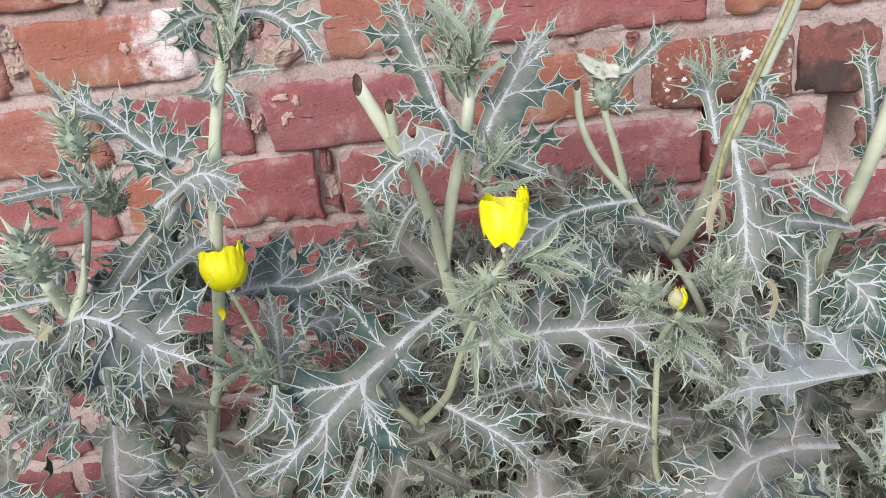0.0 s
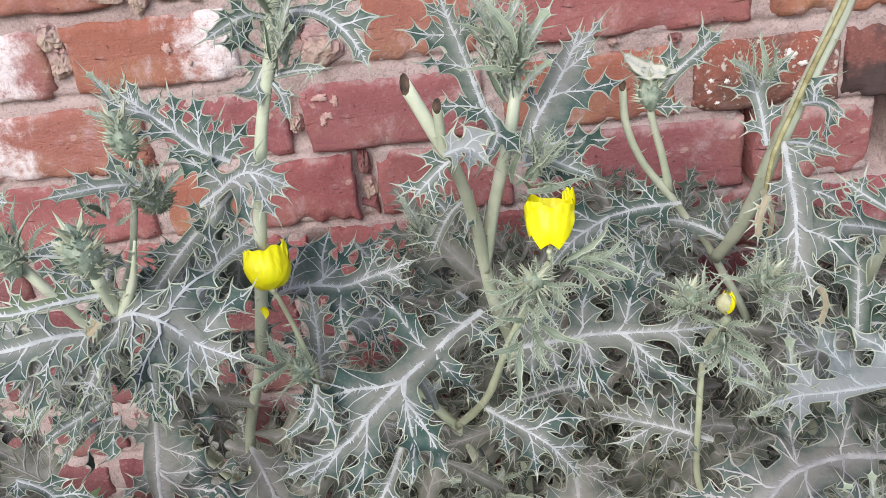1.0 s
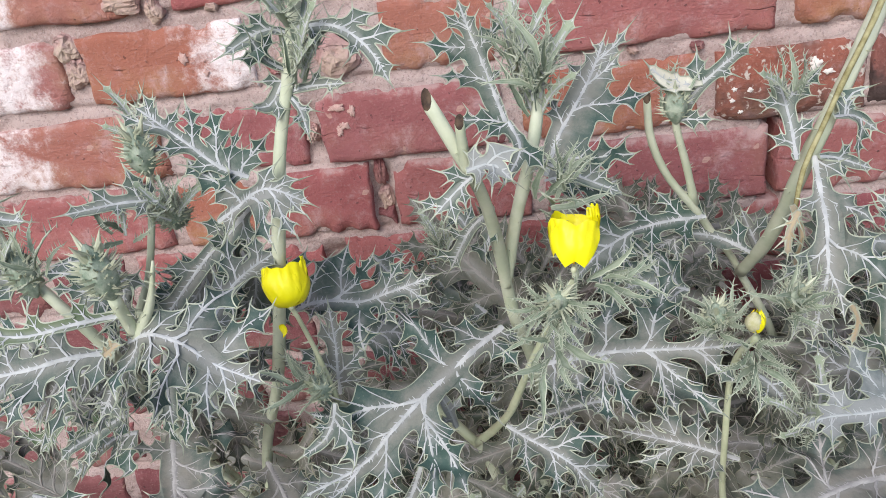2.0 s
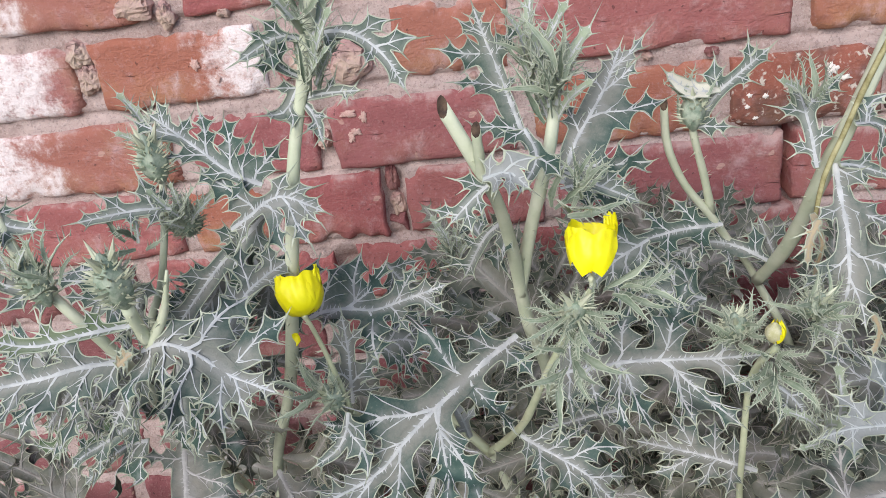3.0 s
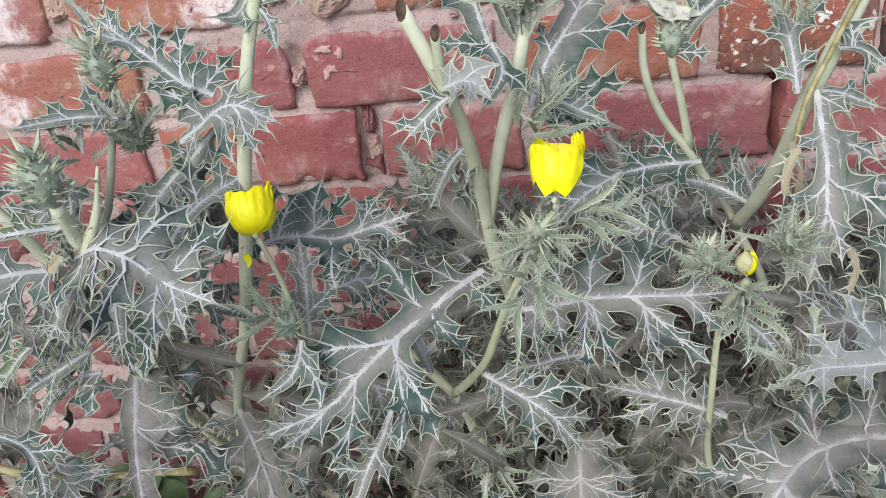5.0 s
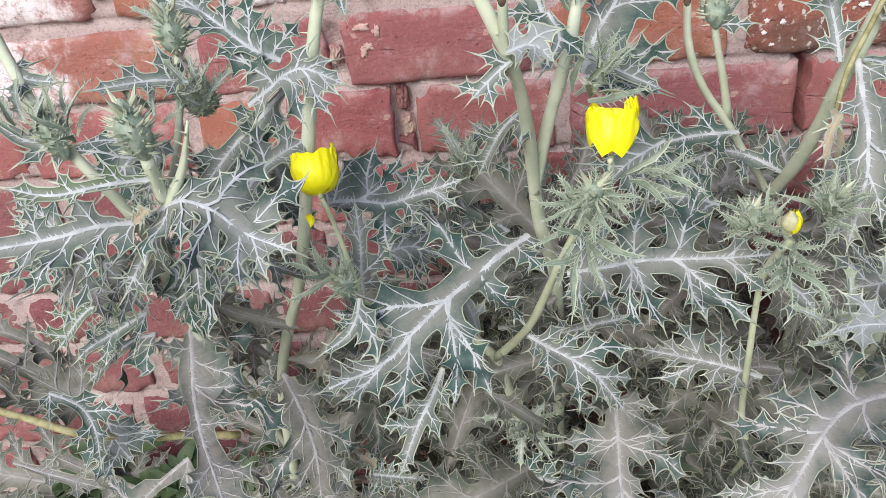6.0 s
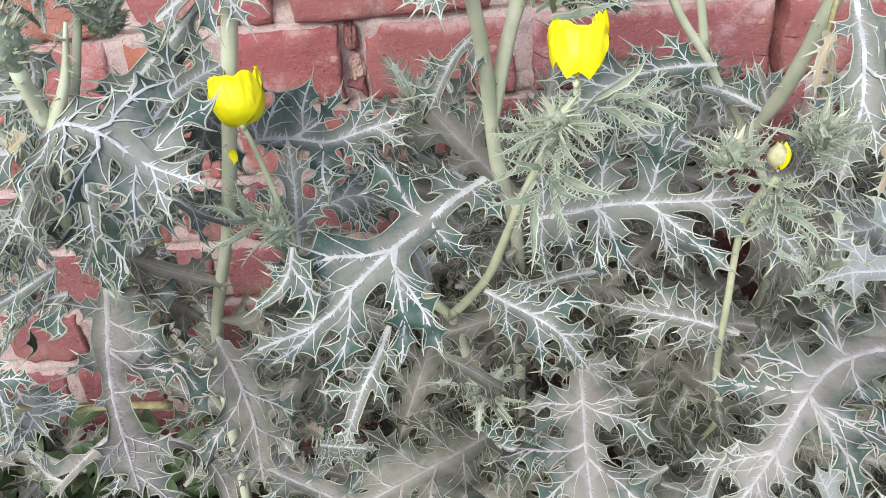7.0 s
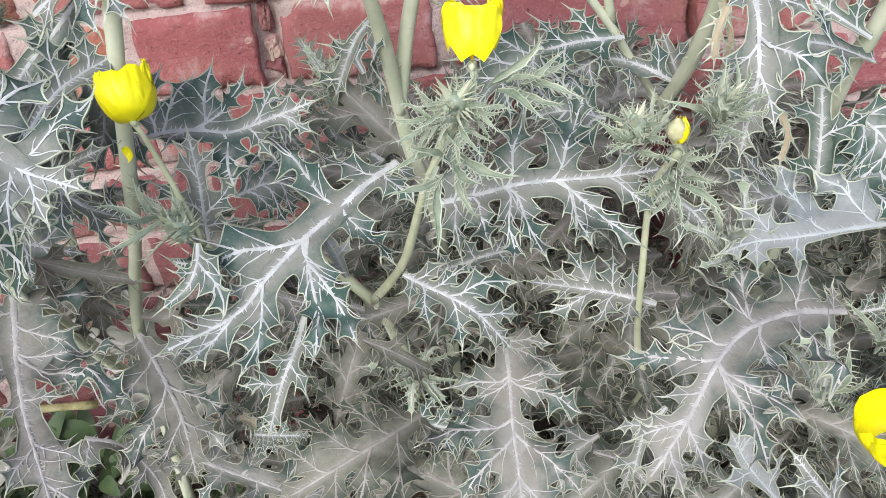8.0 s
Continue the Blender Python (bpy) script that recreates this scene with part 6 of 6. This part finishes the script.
def brick(wall, x0, x1, z0, z1, kind, proud=0.0, seed=0):
    rnd = random.Random(seed)
    length, height = x1 - x0, z1 - z0
    v, f = worn_brick(length, height, 0.10, seed)
    ob = part("brick", mesh_of("brick", v, f, [BRICKS[kind]]), wall, ((x0 + x1) / 2, FACE - proud, (z0 + z1) / 2))
    ob.rotation_euler = (rnd.uniform(-0.02, 0.02), rnd.uniform(-0.012, 0.012), rnd.uniform(-0.02, 0.02))
    return ob


def rubble(wall, x, z, width, height, kind, proud=0.004, seed=0):
    """A rough broken stone bedded in a wide joint."""
    rnd = random.Random(seed)
    off = rnd.uniform(0, 50)
    verts, faces, n, m = [], [], 24, 15
    for i in range(m + 1):
        a = math.pi * i / m
        for j in range(n):
            w = 2 * math.pi * j / n
            p = np.array((math.sin(a) * math.cos(w), -math.cos(a), math.sin(a) * math.sin(w)))
            p = np.sign(p) * np.abs(p) ** 0.8
            k = 1 + 0.34 * noise.noise((p[0] * 1.3 + off, p[1] * 1.3, p[2] * 1.3)) + 0.24 * noise.noise((p[0] * 3.5, p[1] * 3.5 + off, p[2] * 3.5)) + 0.10 * noise.noise((p[0] * 9, p[1] * 9 + off, p[2] * 9))
            verts.append((p[0] * k * width / 2, p[1] * k * 0.014, p[2] * k * height / 2))
    for i in range(m):
        for j in range(n):
            faces.append((i * n + j, (i + 1) * n + j, (i + 1) * n + (j + 1) % n, i * n + (j + 1) % n))
    return part("stone", mesh_of("stone", verts, faces, [BRICKS[kind]], smooth=False), wall, (x, FACE - proud + 0.011, z))


def flake(wall, x, z, width, height, proud, seed):
    """A thin ragged patch of old lime left on a brick."""
    rnd = random.Random(seed)
    off, n = rnd.uniform(0, 50), 40
    verts, faces = [], []
    for r, y in ((0.0, -0.0004), (0.85, -0.0003), (1.0, 0.0010)):
        for j in range(n):
            w = 2 * math.pi * j / n
            k = r * (0.85 + 0.55 * noise.noise((math.cos(w) * 1.6 + off, math.sin(w) * 1.6, 1)) + 0.34 * noise.noise((math.cos(w) * 4 + off, math.sin(w) * 4, 4)) + 0.22 * noise.noise((math.cos(w) * 11 + off, math.sin(w) * 11, 4)))
            verts.append((k * math.cos(w) * width / 2, y, k * math.sin(w) * height / 2))
    for i in range(2):
        for j in range(n):
            faces.append((i * n + j, (i + 1) * n + j, (i + 1) * n + (j + 1) % n, i * n + (j + 1) % n))
    return part("lime_patch", mesh_of("lime_patch", verts, faces, [LIME]), wall, (x, FACE - proud - 0.0015, z))


BEDS = (0.791, 0.701, 0.607, 0.519, 0.438, 0.355, 0.273, 0.186, 0.883, 0.970)


def mortar_face():
    """The rough bed behind the bricks, deeper in the open joints."""
    nx, nz = 430, 440
    holes = [(-0.135, 0.565, 0.014, 0.04, 0.014), (0.2975, 0.56, 0.010, 0.050, 0.088), (0.447, 0.562, 0.014, 0.040, 0.085), (0.207, 0.455, 0.012, 0.035, 0.05), (-0.202, 0.645, 0.010, 0.03, 0.015), (-0.2, 0.47, 0.02, 0.03, 0.02)]
    verts, faces = [], []
    for j in range(nz + 1):
        z = -0.05 + 1.2 * j / nz
        for i in range(nx + 1):
            x = -1.05 + 2.05 * i / nx
            y = FACE + 0.0042 + 0.0034 * noise.noise((x * 22, z * 30, 1)) + 0.0022 * noise.noise((x * 70, z * 70, 4)) + 0.0020 * noise.noise((x * 160, z * 160, 9))
            for bed in BEDS:
                y += 0.011 * (0.55 + noise.noise((x * 14, bed * 50, 2))) * math.exp(-((z - bed) / 0.0032) ** 2)
            for hx, hz, rx, rz, d in holes:
                y += d * math.exp(-((x - hx) / rx) ** 4 - ((z - hz) / rz) ** 4)
            verts.append((x, y, z))
    for j in range(nz):
        for i in range(nx):
            k = j * (nx + 1) + i
            faces.append((k, k + 1, k + nx + 2, k + nx + 1))
    return mesh_of("mortar", verts, faces, [MORTAR])


def brick_wall():
    v, f = [], []
    for x0, x1, y0, z0, z1 in ((-1.04, 0.99, 0.09, -0.1, 1.14), (-4.0, -1.04, 0.007, -0.1, 1.14), (0.99, 4.0, 0.007, -0.1, 1.14), (-4.0, 4.0, 0.007, 1.14, 1.75)):
        i = len(v)
        v += [(x, y, z) for x in (x0, x1) for y in (FACE + y0, FACE + 0.32) for z in (z0, z1)]
        f += [tuple(i + k for k in g) for g in ((0, 1, 3, 2), (4, 6, 7, 5), (0, 4, 5, 1), (2, 3, 7, 6), (0, 2, 6, 4), (1, 5, 7, 3))]
    wall = tagged(new("wall_north", mesh_of("wall_north", v, f, [MORTAR], smooth=False)), "old red brick wall with rough mortar and lime stains", "wall", kind="structure")
    part("mortar", mortar_face(), wall, label="rough pinkish grey mortar")
    # courses that the plants leave open: start, end, kind, proud
    rows = [
        (0.793, 0.868, [(-0.86, -0.63, "red", 0), (-0.61, -0.37, "lime_l", .004), (-0.318, -0.10, "red", 0), (-0.085, 0.14, "orange", 0), (0.155, 0.38, "red", 0), (0.395, 0.61, "orange", 0)]),
        (0.703, 0.777, [(-0.90, -0.69, "red", 0), (-0.675, -0.458, "white", .004), (-0.433, -0.250, "lime_r", .003), (-0.108, 0.010, "orange", 0), (0.027, 0.291, "red", .003), (0.310, 0.452, "orange", .004), (0.47, 0.70, "red", 0)]),
        (0.609, 0.686, [(-0.88, -0.66, "red", 0), (-0.645, -0.375, "lime_l", .003), (-0.355, -0.212, "maroon", 0), (-0.190, 0.012, "maroon", .004), (0.030, 0.216, "orange", 0), (0.234, 0.386, "speck", .004), (0.391, 0.478, "burnt", .002), (0.50, 0.72, "red", 0)]),
        (0.521, 0.601, [(-0.83, -0.60, "red", 0), (-0.588, -0.395, "red", .003), (-0.375, -0.285, "orange", 0), (-0.268, -0.148, "red", .004), (-0.120, 0.032, "red", .002), (0.052, 0.291, "maroon", .004), (0.304, 0.428, "red", 0), (0.466, 0.60, "burnt", -.004), (0.615, 0.84, "red", 0)]),
        (0.440, 0.511, [(-0.80, -0.58, "red", 0), (-0.565, -0.47, "red", 0), (-0.45, -0.28, "red", 0), (-0.27, -0.219, "red", 0), (-0.190, -0.04, "red", .002), (-0.022, 0.196, "red", 0), (0.219, 0.335, "red", 0), (0.35, 0.56, "maroon", 0), (0.58, 0.80, "red", 0)]),
        (0.357, 0.430, [(-0.83, -0.62, "red", 0), (-0.60, -0.38, "red", 0), (-0.36, -0.25, "red", 0), (-0.232, -0.02, "red", 0), (0.0, 0.215, "red", 0), (0.235, 0.44, "maroon", 0), (0.46, 0.68, "red", 0)]),
        (0.275, 0.347, [(-0.86, -0.695, "red", 0), (-0.675, -0.565, "maroon", .002), (-0.55, -0.34, "maroon", 0), (-0.325, -0.215, "red", 0), (-0.2, 0.01, "red", 0), (0.03, 0.24, "maroon", 0), (0.26, 0.47, "red", 0), (0.49, 0.70, "red", 0)]),
        (0.188, 0.262, [(-0.88, -0.655, "red", 0), (-0.635, -0.535, "maroon", .002), (-0.515, -0.3, "red", 0), (-0.28, -0.06, "maroon", 0), (-0.04, 0.17, "red", 0), (0.19, 0.40, "red", 0), (0.42, 0.64, "maroon", 0)]),
    ]
    seed = 100
    for z0, z1, items in rows:
        for x0, x1, kind, proud in items:
            seed += 1
            # courses behind the plants get the brick with shade in its colour
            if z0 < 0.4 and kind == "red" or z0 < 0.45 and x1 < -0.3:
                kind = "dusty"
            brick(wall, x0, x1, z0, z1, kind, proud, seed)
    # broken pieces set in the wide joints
    # the small bits here use the shade-darkened brick colour too
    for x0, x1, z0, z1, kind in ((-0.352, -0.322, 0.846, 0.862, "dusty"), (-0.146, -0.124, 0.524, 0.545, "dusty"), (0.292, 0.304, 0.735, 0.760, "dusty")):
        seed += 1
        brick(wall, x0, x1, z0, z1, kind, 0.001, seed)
    for x, z, w, h, kind, proud in ((-0.447, 0.768, 0.030, 0.030, "stone", 0.004), (-0.444, 0.740, 0.026, 0.036, "stone", 0.002), (-0.371, 0.809, 0.040, 0.030, "stone", 0.008), (-0.340, 0.797, 0.018, 0.028, "stone", 0.006),
                                    (-0.159, 0.729, 0.044, 0.040, "stone", 0.009), (-0.183, 0.748, 0.024, 0.026, "dusty", 0.004), (-0.210, 0.735, 0.022, 0.030, "stone", 0.003), (-0.135, 0.590, 0.015, 0.034, "dusty", -0.007),
                                    (-0.133, 0.556, 0.017, 0.030, "stone", -0.010), (-0.202, 0.643, 0.015, 0.022, "stone", -0.002), (-0.228, 0.722, 0.016, 0.014, "maroon", 0.003), (-0.280, 0.792, 0.014, 0.010, "stone", 0.002),
                                    (0.300, 0.752, 0.012, 0.016, "stone", 0.001), (0.150, 0.697, 0.012, 0.008, "stone", 0.002), (0.215, 0.694, 0.015, 0.009, "dusty", 0.002), (-0.030, 0.696, 0.010, 0.007, "stone", 0.002)):
        seed += 1
        rubble(wall, x, z, w, h, kind, proud, seed)
    for x, z, w, h, proud in ((-0.168, 0.672, 0.022, 0.008, 0.004), (-0.153, 0.668, 0.010, 0.016, 0.004), (-0.163, 0.652, 0.013, 0.009, 0.004), (-0.169, 0.645, 0.008, 0.015, 0.004), (-0.322, 0.744, 0.010, 0.014, 0.003), (-0.300, 0.726, 0.006, 0.008, 0.003)):
        seed += 1
        flake(wall, x, z, w, h, proud, seed)
    for x, z, w, h in ((0.332, 0.664, 0.013, 0.014), (0.346, 0.655, 0.013, 0.007), (0.252, 0.646, 0.006, 0.006), (0.268, 0.644, 0.007, 0.006), (0.250, 0.634, 0.006, 0.005), (0.259, 0.621, 0.006, 0.005)):
        seed += 1
        flake(wall, x, z, w, h, 0.004, seed).data.materials[0] = CHALK
    rnd = random.Random(5)
    for z0 in (0.015, 0.102, 0.885, 0.972, 1.059):
        x = -0.95 + rnd.uniform(0, 0.12)
        while x < 0.8:
            seed += 1
            length = rnd.choice((0.225, 0.225, 0.11))
            # lowest courses mix in the brick whose colour holds the shade
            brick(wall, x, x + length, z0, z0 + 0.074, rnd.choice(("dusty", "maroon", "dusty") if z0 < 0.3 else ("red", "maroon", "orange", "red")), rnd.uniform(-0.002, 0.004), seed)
            x += length + rnd.uniform(0.012, 0.02)
    # the rest of the wall, out of sight, joined
    verts, faces = [], []
    for row in range(20):
        z0 = 0.015 + 0.087 * row
        x = -3.95 + rnd.uniform(0, 0.1)
        while x < 3.7:
            if z0 > 1.1 or x + 0.225 < -0.97 or x > 0.86:
                i = len(verts)
                v, f = worn_brick(0.222, 0.074, 0.10, row * 100 + int(x * 10), 8, 5)
                verts += [(a + x + 0.111, b + FACE, c + z0 + 0.037) for a, b, c in v]
                faces += [tuple(k + i for k in g) for g in f]
            x += 0.238
    ob = part("bricks", mesh_of("bricks", verts, faces, [BRICKS["red"]], smooth=False), wall)
    tagged(ob, "red bricks", kind="stuff")


brick_wall()
